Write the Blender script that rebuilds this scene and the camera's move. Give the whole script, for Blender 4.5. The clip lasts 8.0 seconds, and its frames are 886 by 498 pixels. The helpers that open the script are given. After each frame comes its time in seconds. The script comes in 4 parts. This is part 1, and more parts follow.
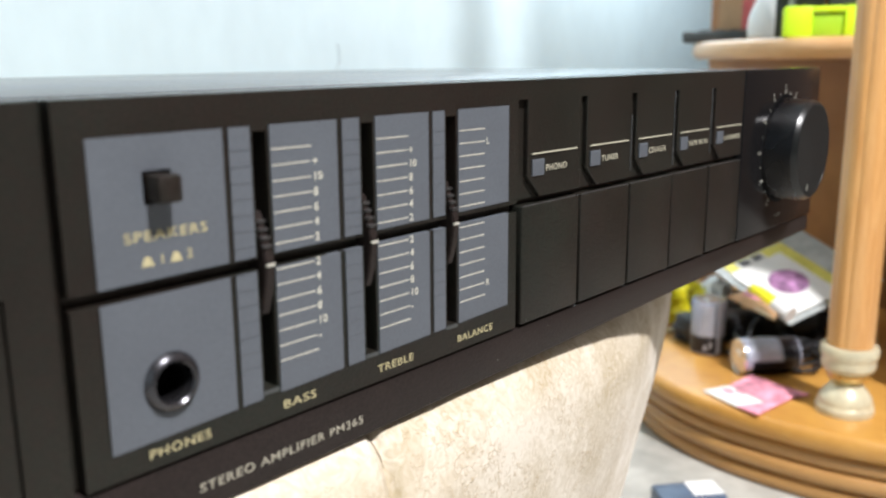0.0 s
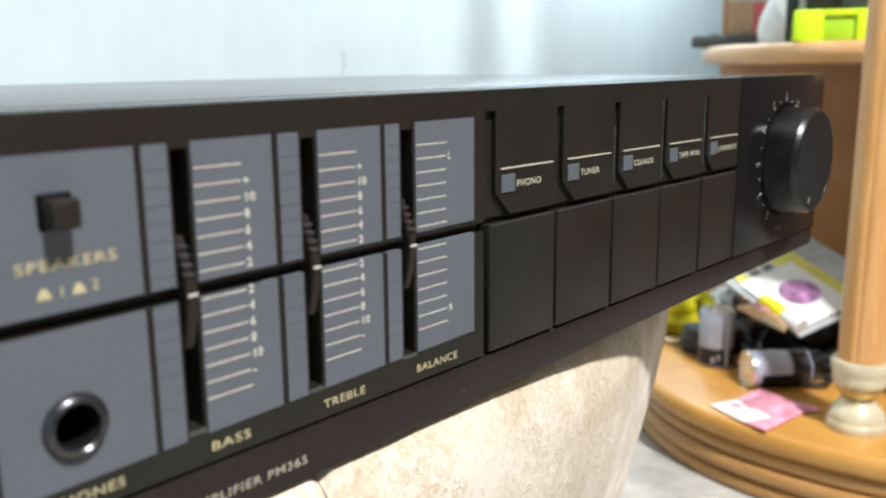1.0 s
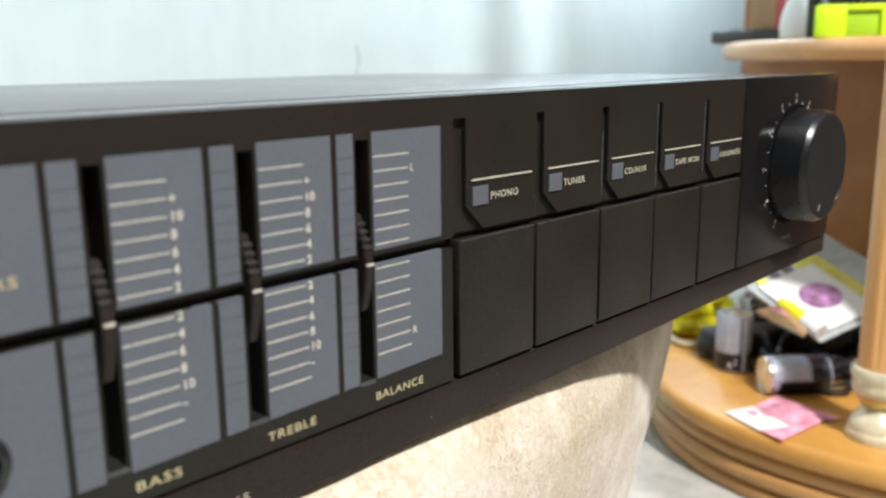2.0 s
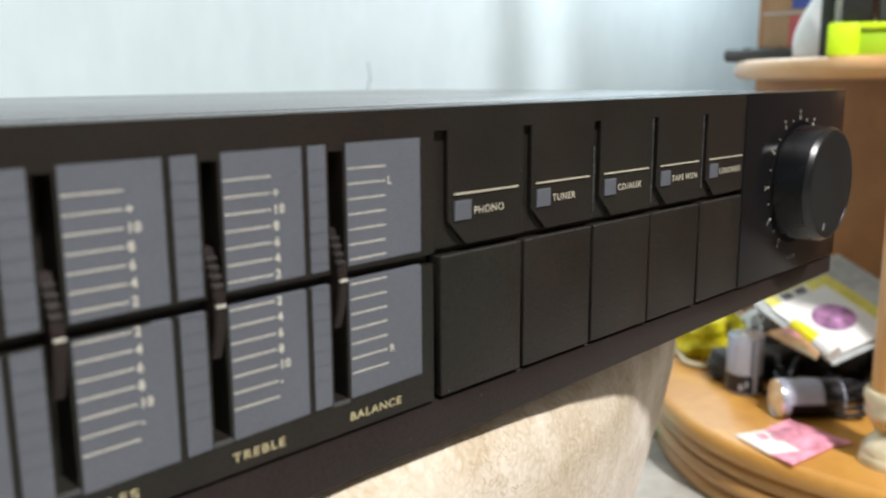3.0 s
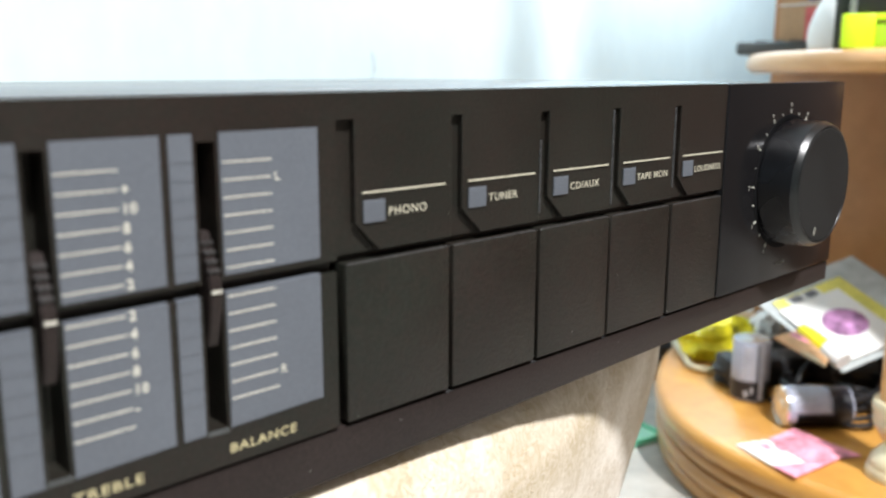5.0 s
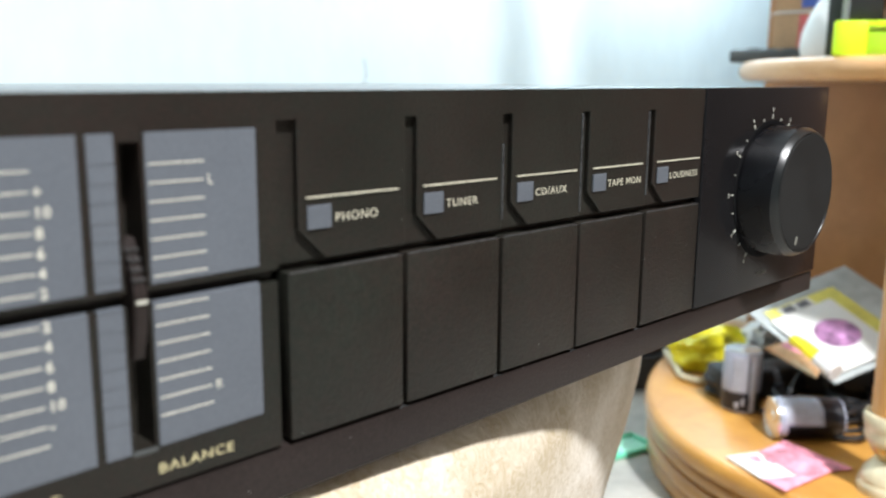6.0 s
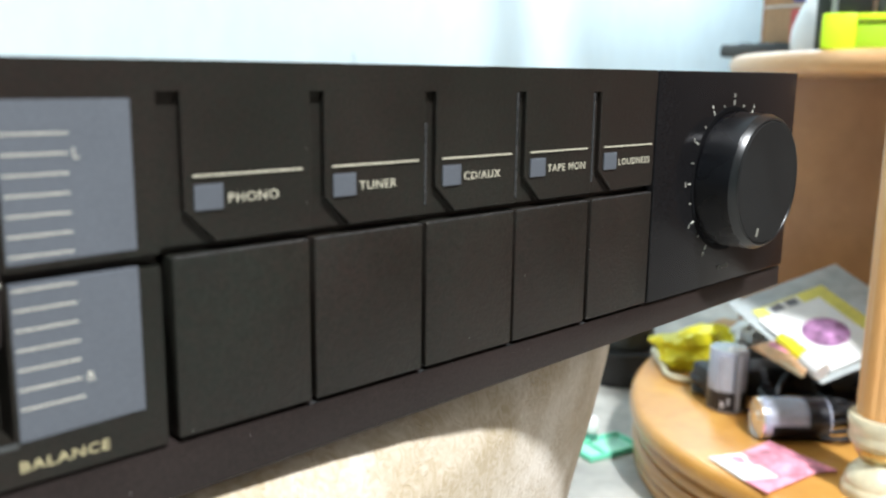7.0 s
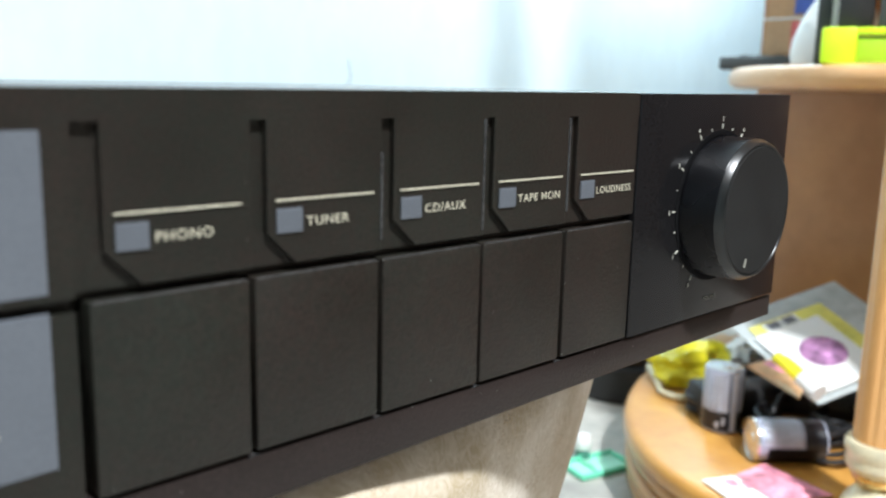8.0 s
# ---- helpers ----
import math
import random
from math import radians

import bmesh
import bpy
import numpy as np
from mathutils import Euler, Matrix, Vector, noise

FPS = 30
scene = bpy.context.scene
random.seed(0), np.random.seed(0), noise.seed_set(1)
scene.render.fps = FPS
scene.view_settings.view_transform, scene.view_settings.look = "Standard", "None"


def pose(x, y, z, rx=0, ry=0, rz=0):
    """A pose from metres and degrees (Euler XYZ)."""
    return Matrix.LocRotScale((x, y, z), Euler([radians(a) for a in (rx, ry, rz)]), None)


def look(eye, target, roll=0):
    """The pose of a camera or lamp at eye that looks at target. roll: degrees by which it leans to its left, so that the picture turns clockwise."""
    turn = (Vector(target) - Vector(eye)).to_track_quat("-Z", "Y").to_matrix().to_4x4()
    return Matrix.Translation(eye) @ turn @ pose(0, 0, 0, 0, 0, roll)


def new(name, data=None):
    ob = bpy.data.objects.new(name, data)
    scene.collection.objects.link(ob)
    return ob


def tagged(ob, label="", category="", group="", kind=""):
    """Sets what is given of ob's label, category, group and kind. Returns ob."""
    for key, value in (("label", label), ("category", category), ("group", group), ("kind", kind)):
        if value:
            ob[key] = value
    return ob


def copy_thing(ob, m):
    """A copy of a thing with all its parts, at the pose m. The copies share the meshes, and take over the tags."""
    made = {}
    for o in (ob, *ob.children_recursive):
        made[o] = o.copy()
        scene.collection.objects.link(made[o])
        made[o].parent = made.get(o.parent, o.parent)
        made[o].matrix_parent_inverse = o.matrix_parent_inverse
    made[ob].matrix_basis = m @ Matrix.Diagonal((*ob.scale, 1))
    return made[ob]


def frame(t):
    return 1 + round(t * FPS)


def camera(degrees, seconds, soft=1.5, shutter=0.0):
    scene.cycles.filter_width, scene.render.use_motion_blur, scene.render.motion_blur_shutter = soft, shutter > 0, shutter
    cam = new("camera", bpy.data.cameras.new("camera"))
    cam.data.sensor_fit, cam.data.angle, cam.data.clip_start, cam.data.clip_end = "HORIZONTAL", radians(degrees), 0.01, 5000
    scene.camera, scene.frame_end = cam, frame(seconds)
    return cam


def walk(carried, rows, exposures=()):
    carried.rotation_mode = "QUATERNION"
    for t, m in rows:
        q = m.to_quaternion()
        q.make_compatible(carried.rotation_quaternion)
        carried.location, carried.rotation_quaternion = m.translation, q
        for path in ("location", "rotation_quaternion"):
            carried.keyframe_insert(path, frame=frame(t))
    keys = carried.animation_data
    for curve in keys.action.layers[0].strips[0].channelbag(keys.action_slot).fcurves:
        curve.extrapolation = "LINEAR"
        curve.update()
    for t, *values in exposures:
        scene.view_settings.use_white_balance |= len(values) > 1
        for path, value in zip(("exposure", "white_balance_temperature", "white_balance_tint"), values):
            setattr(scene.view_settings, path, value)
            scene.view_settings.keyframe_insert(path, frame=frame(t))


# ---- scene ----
cam = camera(54.0, 8.0, 2.2)
cam.data.dof.use_dof, cam.data.dof.focus_distance, cam.data.dof.aperture_fstop = True, 0.27, 15.0
EXPOSURES = [(0, 1.17, 6400, 12), (1.5, 1.17, 6450, 12), (3.0, 1.0, 6600, 13), (3.5, 1.18, 6550, 13), (4.5, 1.45, 6400, 12), (6.0, 1.44, 6250, 10), (8, 1.42, 6050, 8)]
PATH = [
    (0, (-0.043, -1.436, 6.974), (1.442, -0.164, 6.556), -0.4),
    (0.5, (0.064, -1.437, 6.989), (1.537, -0.15, 6.575), -0.5),
    (1, (0.186, -1.43, 6.983), (1.649, -0.129, 6.575), -0.5),
    (1.5, (0.282, -1.42, 6.963), (1.731, -0.102, 6.561), -0.4),
    (1.7, (0.333, -1.430, 6.993), (1.767, -0.099, 6.578), -0.5),
    (2.8, (0.515, -1.424, 7.011), (1.920, -0.058, 6.609), -0.4),
    (3, (0.514, -1.447, 6.985), (1.917, -0.073, 6.607), -0.3),
    (3.5, (0.585, -1.465, 6.944), (1.971, -0.074, 6.564), -0.1),
    (4, (0.678, -1.465, 6.933), (2.054, -0.064, 6.552), 0.1),
    (4.5, (0.784, -1.476, 6.944), (2.152, -0.068, 6.565), 0.2),
    (4.7, (0.825, -1.453, 6.957), (2.192, -0.047, 6.564), 0.2),
    (5.8, (0.990, -1.415, 6.965), (2.362, -0.012, 6.577), 0.4),
    (6, (1.019, -1.43, 6.945), (2.391, -0.023, 6.569), 0.5),
    (6.5, (1.129, -1.441, 6.922), (2.498, -0.032, 6.543), 0.6),
    (7, (1.247, -1.477, 6.896), (2.613, -0.066, 6.516), 0.8),
    (7.5, (1.322, -1.455, 6.919), (2.687, -0.042, 6.544), 1.1),
    (8, (1.423, -1.432, 6.942), (2.787, -0.017, 6.574), 1.4),
]
walk(cam, [(t, look(Vector(eye) * 0.1 - Vector((0, 0, 0.3)), Vector(target) * 0.1 - Vector((0, 0, 0.3)), roll)) for t, eye, target, roll in PATH], EXPOSURES)

# ---- world and lamps ----
world = bpy.data.worlds.new("night_room")
scene.world = world
world.use_nodes = True
world.node_tree.nodes["Background"].inputs[0].default_value = (0.75, 0.85, 1.0, 1)
world.node_tree.nodes["Background"].inputs[1].default_value = 0.05

D = 0.1          # fitted places are in decimetres
FLOOR = 3.0      # the zero height in those places
GROUND = 0.036   # height of the floor itself


def P(x, y, z):
    return Vector((x * D, y * D, (z - FLOOR) * D))


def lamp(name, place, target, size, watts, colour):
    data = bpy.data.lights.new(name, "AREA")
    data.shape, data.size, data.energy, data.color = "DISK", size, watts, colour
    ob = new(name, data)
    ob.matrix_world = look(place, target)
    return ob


lamp("ceiling_bulb", (0.10, -1.10, 2.15), (0.2, 0.0, 0.3), 0.16, 41.5, (0.985, 0.965, 0.955))
# Unseen fill lamp, added to put the soft glow on the north wall.
lamp("wall_glow_fill", (1.60, 0.40, 1.10), (1.60, 0.8, 1.05), 0.22, 7.6, (0.90, 0.97, 1.0))


# ---- materials ----
def material(name, colour, rough=0.5, metal=0.0, grain=0.0, scale=200.0, big=0.0, big_scale=8.0, bump=0.0, bump_scale=None, coat=0.0, stretch=(1, 1, 1), spec=0.5):
    m = bpy.data.materials.new(name)
    m.use_nodes = True
    nt = m.node_tree
    n, l = nt.nodes, nt.links
    b = n["Principled BSDF"]
    b.inputs["Base Color"].default_value = (*colour, 1)
    b.inputs["Roughness"].default_value = rough
    b.inputs["Metallic"].default_value = metal
    b.inputs["Coat Weight"].default_value = coat
    b.inputs["Specular IOR Level"].default_value = spec
    tc = n.new("ShaderNodeTexCoord")
    mp = n.new("ShaderNodeMapping")
    mp.inputs["Scale"].default_value = stretch
    l.new(tc.outputs["Object"], mp.inputs["Vector"])
    fine = n.new("ShaderNodeTexNoise")
    fine.inputs["Scale"].default_value, fine.inputs["Detail"].default_value = scale, 4
    wide = n.new("ShaderNodeTexNoise")
    wide.inputs["Scale"].default_value, wide.inputs["Detail"].default_value = big_scale, 3
    l.new(mp.outputs[0], fine.inputs["Vector"])
    l.new(mp.outputs[0], wide.inputs["Vector"])
    last = None
    for tex, amount in ((fine, grain), (wide, big)):
        if amount <= 0:
            continue
        mr = n.new("ShaderNodeMapRange")
        mr.inputs["From Min"].default_value, mr.inputs["From Max"].default_value = 0.25, 0.75
        mr.inputs["To Min"].default_value, mr.inputs["To Max"].default_value = 1 - amount, 1 + amount
        l.new(tex.outputs["Fac"], mr.inputs["Value"])
        mix = n.new("ShaderNodeMix")
        mix.data_type, mix.blend_type = "RGBA", "MULTIPLY"
        mix.inputs["Factor"].default_value = 1.0
        if last is None:
            mix.inputs["A"].default_value = (*colour, 1)
        else:
            l.new(last, mix.inputs["A"])
        l.new(mr.outputs["Result"], mix.inputs["B"])
        last = mix.outputs["Result"]
    if last is not None:
        l.new(last, b.inputs["Base Color"])
        rr = n.new("ShaderNodeMapRange")
        rr.inputs["To Min"].default_value, rr.inputs["To Max"].default_value = max(0.02, rough - 0.08), min(1, rough + 0.08)
        l.new(wide.outputs["Fac"], rr.inputs["Value"])
        l.new(rr.outputs["Result"], b.inputs["Roughness"])
    if bump > 0:
        bt = fine
        if bump_scale:
            bt = n.new("ShaderNodeTexNoise")
            bt.inputs["Scale"].default_value, bt.inputs["Detail"].default_value = bump_scale, 5
            l.new(mp.outputs[0], bt.inputs["Vector"])
        bp = n.new("ShaderNodeBump")
        bp.inputs["Strength"].default_value, bp.inputs["Distance"].default_value = bump, 0.001
        l.new(bt.outputs["Fac"], bp.inputs["Height"])
        l.new(bp.outputs["Normal"], b.inputs["Normal"])
    return m


def wood(name, light, dark, rough=0.3, stretch=(1, 1, 1), coat=0.3):
    m = bpy.data.materials.new(name)
    m.use_nodes = True
    n, l = m.node_tree.nodes, m.node_tree.links
    b = n["Principled BSDF"]
    tc, mp = n.new("ShaderNodeTexCoord"), n.new("ShaderNodeMapping")
    mp.inputs["Scale"].default_value = stretch
    l.new(tc.outputs["Object"], mp.inputs["Vector"])
    a, c = n.new("ShaderNodeTexNoise"), n.new("ShaderNodeTexNoise")
    a.inputs["Scale"].default_value, a.inputs["Detail"].default_value, a.inputs["Distortion"].default_value = 9, 6, 1.2
    c.inputs["Scale"].default_value, c.inputs["Detail"].default_value = 90, 3
    l.new(mp.outputs[0], a.inputs["Vector"])
    l.new(mp.outputs[0], c.inputs["Vector"])
    add = n.new("ShaderNodeMath")
    add.operation = "MULTIPLY_ADD"
    add.inputs[1].default_value = 0.3
    l.new(c.outputs["Fac"], add.inputs[0])
    l.new(a.outputs["Fac"], add.inputs[2])
    ramp = n.new("ShaderNodeValToRGB")
    ramp.color_ramp.elements[0].position, ramp.color_ramp.elements[1].position = 0.45, 0.85
    ramp.color_ramp.elements[0].color, ramp.color_ramp.elements[1].color = (*dark, 1), (*light, 1)
    l.new(add.outputs[0], ramp.inputs[0])
    l.new(ramp.outputs[0], b.inputs["Base Color"])
    b.inputs["Roughness"].default_value, b.inputs["Coat Weight"].default_value, b.inputs["Coat Roughness"].default_value = rough, coat, 0.2
    bp = n.new("ShaderNodeBump")
    bp.inputs["Strength"].default_value, bp.inputs["Distance"].default_value = 0.15, 0.001
    l.new(c.outputs["Fac"], bp.inputs["Height"])
    l.new(bp.outputs["Normal"], b.inputs["Normal"])
    return m


def upholstery(name):
    """Beige jacquard with short raised squiggles."""
    m = bpy.data.materials.new(name)
    m.use_nodes = True
    n, l = m.node_tree.nodes, m.node_tree.links
    b = n["Principled BSDF"]
    tc = n.new("ShaderNodeTexCoord")
    warp = n.new("ShaderNodeTexNoise")
    warp.inputs["Scale"].default_value, warp.inputs["Detail"].default_value = 130, 3
    l.new(tc.outputs["Object"], warp.inputs["Vector"])
    lift = n.new("ShaderNodeVectorMath")
    lift.operation = "MULTIPLY_ADD"
    lift.inputs[1].default_value = (0.016, 0.016, 0.016)
    l.new(warp.outputs["Color"], lift.inputs[0])
    l.new(tc.outputs["Object"], lift.inputs[2])
    vor = n.new("ShaderNodeTexVoronoi")
    vor.feature = "DISTANCE_TO_EDGE"
    vor.inputs["Scale"].default_value = 310
    l.new(lift.outputs[0], vor.inputs["Vector"])
    edge = n.new("ShaderNodeMapRange")
    edge.inputs["From Max"].default_value, edge.inputs["To Min"].default_value, edge.inputs["To Max"].default_value = 0.12, 1, 0
    l.new(vor.outputs["Distance"], edge.inputs["Value"])
    patch = n.new("ShaderNodeTexNoise")
    patch.inputs["Scale"].default_value, patch.inputs["Detail"].default_value = 38, 2
    l.new(tc.outputs["Object"], patch.inputs["Vector"])
    gate = n.new("ShaderNodeMapRange")
    gate.inputs["From Min"].default_value, gate.inputs["From Max"].default_value = 0.42, 0.62
    l.new(patch.outputs["Fac"], gate.inputs["Value"])
    mul = n.new("ShaderNodeMath")
    mul.operation = "MULTIPLY"
    l.new(edge.outputs["Result"], mul.inputs[0])
    l.new(gate.outputs["Result"], mul.inputs[1])
    blot = n.new("ShaderNodeTexNoise")
    blot.inputs["Scale"].default_value, blot.inputs["Detail"].default_value = 30, 5
    l.new(tc.outputs["Object"], blot.inputs["Vector"])
    fibre = n.new("ShaderNodeTexNoise")
    fibre.inputs["Scale"].default_value, fibre.inputs["Detail"].default_value, fibre.inputs["Distortion"].default_value = 210, 4, 2.2
    l.new(tc.outputs["Object"], fibre.inputs["Vector"])
    tone = n.new("ShaderNodeMix")
    tone.inputs["Factor"].default_value = 0.36
    l.new(blot.outputs["Fac"], tone.inputs["A"])
    l.new(fibre.outputs["Fac"], tone.inputs["B"])
    ramp = n.new("ShaderNodeValToRGB")
    ramp.color_ramp.elements[0].position, ramp.color_ramp.elements[1].position = 0.36, 0.62
    ramp.color_ramp.elements[0].color, ramp.color_ramp.elements[1].color = (0.42, 0.34, 0.21, 1), (0.70, 0.64, 0.54, 1)
    l.new(tone.outputs["Result"], ramp.inputs[0])
    dash = n.new("ShaderNodeTexNoise")
    dash.inputs["Scale"].default_value, dash.inputs["Detail"].default_value = 330, 1
    l.new(tc.outputs["Object"], dash.inputs["Vector"])
    broken = n.new("ShaderNodeMapRange")
    broken.inputs["From Min"].default_value, broken.inputs["From Max"].default_value = 0.47, 0.56
    l.new(dash.outputs["Fac"], broken.inputs["Value"])
    stroke = n.new("ShaderNodeMath")
    stroke.operation = "MULTIPLY"
    l.new(mul.outputs[0], stroke.inputs[0])
    l.new(broken.outputs["Result"], stroke.inputs[1])
    thread = n.new("ShaderNodeMix")
    thread.data_type = "RGBA"
    thread.inputs["B"].default_value = (0.47, 0.365, 0.225, 1)
    l.new(ramp.outputs[0], thread.inputs["A"])
    l.new(stroke.outputs[0], thread.inputs["Factor"])
    l.new(thread.outputs["Result"], b.inputs["Base Color"])
    b.inputs["Roughness"].default_value = 0.75
    b.inputs["Sheen Weight"].default_value = 0.2
    hs = n.new("ShaderNodeMath")
    hs.operation = "MULTIPLY_ADD"
    hs.inputs[1].default_value = 0.55
    l.new(fibre.outputs["Fac"], hs.inputs[0])
    l.new(stroke.outputs[0], hs.inputs[2])
    bp = n.new("ShaderNodeBump")
    bp.inputs["Strength"].default_value, bp.inputs["Distance"].default_value = 0.38, 0.0010
    l.new(hs.outputs[0], bp.inputs["Height"])
    l.new(bp.outputs["Normal"], b.inputs["Normal"])
    return m




def mottled(m, warm, cool, scale, fine):
    """Breaks a surface's colour into slightly warm and cool patches, with a fine speckle."""
    n, l = m.node_tree.nodes, m.node_tree.links
    b = n["Principled BSDF"]
    tc = n.new("ShaderNodeTexCoord")
    last = b.inputs["Base Color"].links[0].from_socket
    for size, gain in ((scale, 1.0), (fine, 0.6)):
        tex, ramp, mix = n.new("ShaderNodeTexNoise"), n.new("ShaderNodeValToRGB"), n.new("ShaderNodeMix")
        tex.inputs["Scale"].default_value, tex.inputs["Detail"].default_value = size, 3
        l.new(tc.outputs["Object"], tex.inputs["Vector"])
        ramp.color_ramp.elements[0].position, ramp.color_ramp.elements[1].position = 0.36, 0.64
        ramp.color_ramp.elements[0].color, ramp.color_ramp.elements[1].color = (*warm, 1), (*cool, 1)
        l.new(tex.outputs["Fac"], ramp.inputs[0])
        mix.data_type, mix.blend_type = "RGBA", "MULTIPLY"
        mix.inputs["Factor"].default_value = gain
        l.new(last, mix.inputs["A"])
        l.new(ramp.outputs[0], mix.inputs["B"])
        last = mix.outputs["Result"]
    l.new(last, b.inputs["Base Color"])
    return m


BLACK = mottled(material("black_enamel", (0.0130, 0.0130, 0.0112), 0.45, 0, 0.4, 1300, 0.2, 30, 0.22, spec=0.27), (1.14, 0.89, 0.84), (0.91, 0.99, 0.91), 16, 420)
BLACK_SATIN = material("black_satin_plastic", (0.0195, 0.0145, 0.0132), 0.44, 0, 0.35, 1300, 0.2, 30, 0.15, spec=0.20)
PLATE_GLOSS = material("black_glossy_plate", (0.0075, 0.0073, 0.0078), 0.16, 0, 0.25, 1200, 0.12, 40, 0.02, spec=0.16)
# Near-black that carries the shade of the socket bore and the knob gap.
RECESS_SHADE = material("recess_shade", (0.003, 0.003, 0.0035), 0.8, 0, 0.2, 900, 0.1, 40, spec=0.1)
KNOB_PAINT = material("black_lacquered_metal", (0.0035, 0.0035, 0.0045), 0.28, 0, 0.1, 900, 0.1, 40, 0.0, spec=0.5)
KNOB_PAINT.node_tree.nodes["Principled BSDF"].inputs["Anisotropic"].default_value = 0.8
KNOB_PAINT.node_tree.nodes["Principled BSDF"].inputs["Anisotropic Rotation"].default_value = 0.25
TURNED = KNOB_PAINT.node_tree.nodes.new("ShaderNodeTangent")
TURNED.direction_type, TURNED.axis = "RADIAL", "Y"
KNOB_PAINT.node_tree.links.new(TURNED.outputs[0], KNOB_PAINT.node_tree.nodes["Principled BSDF"].inputs["Tangent"])
KNOB_BEVEL = material("turned_bevel", (0.007, 0.008, 0.008), 0.29, 0, 0.1, 900, 0.1, 40, 0.0, spec=0.38)
KNOB_FACE = material("knob_face_paint", (0.0125, 0.0135, 0.0135), 0.5, 0, 0.35, 1200, 0.2, 60, 0.12, spec=0.2)
GRIP = material("glinting_grip", (0.035, 0.034, 0.034), 0.30, 0.0, 0.6, 1500, 0.2, 60, 0.3)
COVER = material("cover_steel_paint", (0.085, 0.088, 0.092), 0.24, 0.0, 0.15, 1200, 0.15, 14, 0.05)
GREY = material("slate_grey_print", (0.100, 0.111, 0.128), 0.55, 0, 0.10, 2200, 0.06, 40, 0.05, spec=0.22)
GLINT_CHIP = material("glint_chip_grey", (0.055, 0.055, 0.055), 0.25, 0.3, 0.6, 700)
WORN = material("worn_paint", (0.16, 0.16, 0.15), 0.4, 0.2, 0.5, 1500)
GREY_LINE = material("dark_grey_print", (0.075, 0.085, 0.098), 0.5, 0, 0.10, 2200)
INK_LABEL = material("yellowish_print", (0.46, 0.44, 0.34), 0.5, 0, 0.2, 1500)
INK = material("cream_print", (0.50, 0.49, 0.42), 0.5, 0, 0.12, 1500)
INK_GOLD = material("gold_print", (0.47, 0.42, 0.24), 0.45, 0, 0.15, 1500)
INK_SOFT = material("soft_print", (0.5, 0.49, 0.42), 0.5, 0, 0.12, 1500)
INK_PALE = material("pale_print", (0.37, 0.35, 0.28), 0.5, 0, 0.2, 1500)
INK_DIM = material("dim_print", (0.20, 0.20, 0.17), 0.5, 0, 0.15, 1500)
NICKEL = material("dull_nickel", (0.065, 0.065, 0.072), 0.27, 0.8, 0.15, 600, 0.1, 60)
FABRIC = upholstery("beige_jacquard")
SEAM = material("seam_thread", (0.24, 0.19, 0.13), 0.9, 0, 0.3, 600)
OAK = wood("honey_wood", (0.62, 0.33, 0.075), (0.47, 0.22, 0.042), 0.32, (1, 1, 3))
OAK_PALE = wood("pale_honey_wood", (0.74, 0.44, 0.20), (0.60, 0.32, 0.12), 0.3, (1, 1, 3))
OAK_EDGE = wood("honey_wood_moulding", (0.54, 0.30, 0.10), (0.38, 0.195, 0.062), 0.35, (1, 1, 10))
OAK_BACK = wood("brown_veneer", (0.45, 0.215, 0.082), (0.35, 0.155, 0.057), 0.38, (6, 1, 1))
OAK_POST = wood("honey_wood_turned", (0.72, 0.40, 0.15), (0.58, 0.28, 0.085), 0.28, (12, 12, 1))
BRASS = material("aged_brass", (0.62, 0.50, 0.24), 0.3, 0.85, 0.15, 500, 0.15, 60, 0.05)
CREAM_GILT = material("cream_gilt_plastic", (0.66, 0.60, 0.42), 0.32, 0.15, 0.1, 500, 0.15, 60)
WALL = material("pale_blue_plaster", (0.54, 0.665, 0.715), 0.62, 0, 0.04, 40, 0.06, 5.5, 0.3, 16, stretch=(1, 1, 0.45))
BROWN_WALL = wood("unseen_wall_brown", (0.11, 0.062, 0.036), (0.07, 0.036, 0.022), 0.5, (3, 3, 1), 0.0)
CEIL = material("white_ceiling", (0.78, 0.78, 0.76), 0.8, 0, 0.02, 100, 0.03, 3)
FLOORING = material("grey_floor", (0.44, 0.43, 0.39), 0.5, 0, 0.14, 60, 0.3, 14, 0.1)
LIME = material("lime_plastic", (0.60, 0.92, 0.015), 0.4, 0, 0.05, 300, 0.06, 30)
LIME_SHADED = material("lime_plastic_shaded", (0.36, 0.62, 0.02), 0.45, 0, 0.05, 300, 0.06, 30)
RUBBER = material("black_rubber", (0.012, 0.012, 0.013), 0.5, 0, 0.2, 400, 0.2, 40)
CHARCOAL = material("charcoal_plastic", (0.05, 0.055, 0.055), 0.4, 0, 0.1, 500, 0.1, 40)
CELL_LABEL = material("silver_blue_wrapper", (0.40, 0.43, 0.53), 0.34, 0.1, 0.08, 300, 0.1, 60)
CELL_PALE = material("pale_silver_print", (0.74, 0.77, 0.86), 0.34, 0.05, 0.1, 300, 0.1, 60)
CELL_BLACK = material("black_wrapper", (0.015, 0.015, 0.02), 0.3, 0, 0.1, 300)
STEEL = material("bright_steel", (0.75, 0.73, 0.70), 0.22, 1.0, 0.08, 400)
COPPER = material("warm_steel_end", (0.68, 0.52, 0.40), 0.28, 0.9, 0.1, 400)
WHITE = material("white_paper", (0.82, 0.82, 0.80), 0.6, 0, 0.03, 200, 0.04, 20)
WHITE_PLASTIC = material("white_plastic", (0.78, 0.79, 0.78), 0.35, 0, 0.03, 200, 0.04, 20)
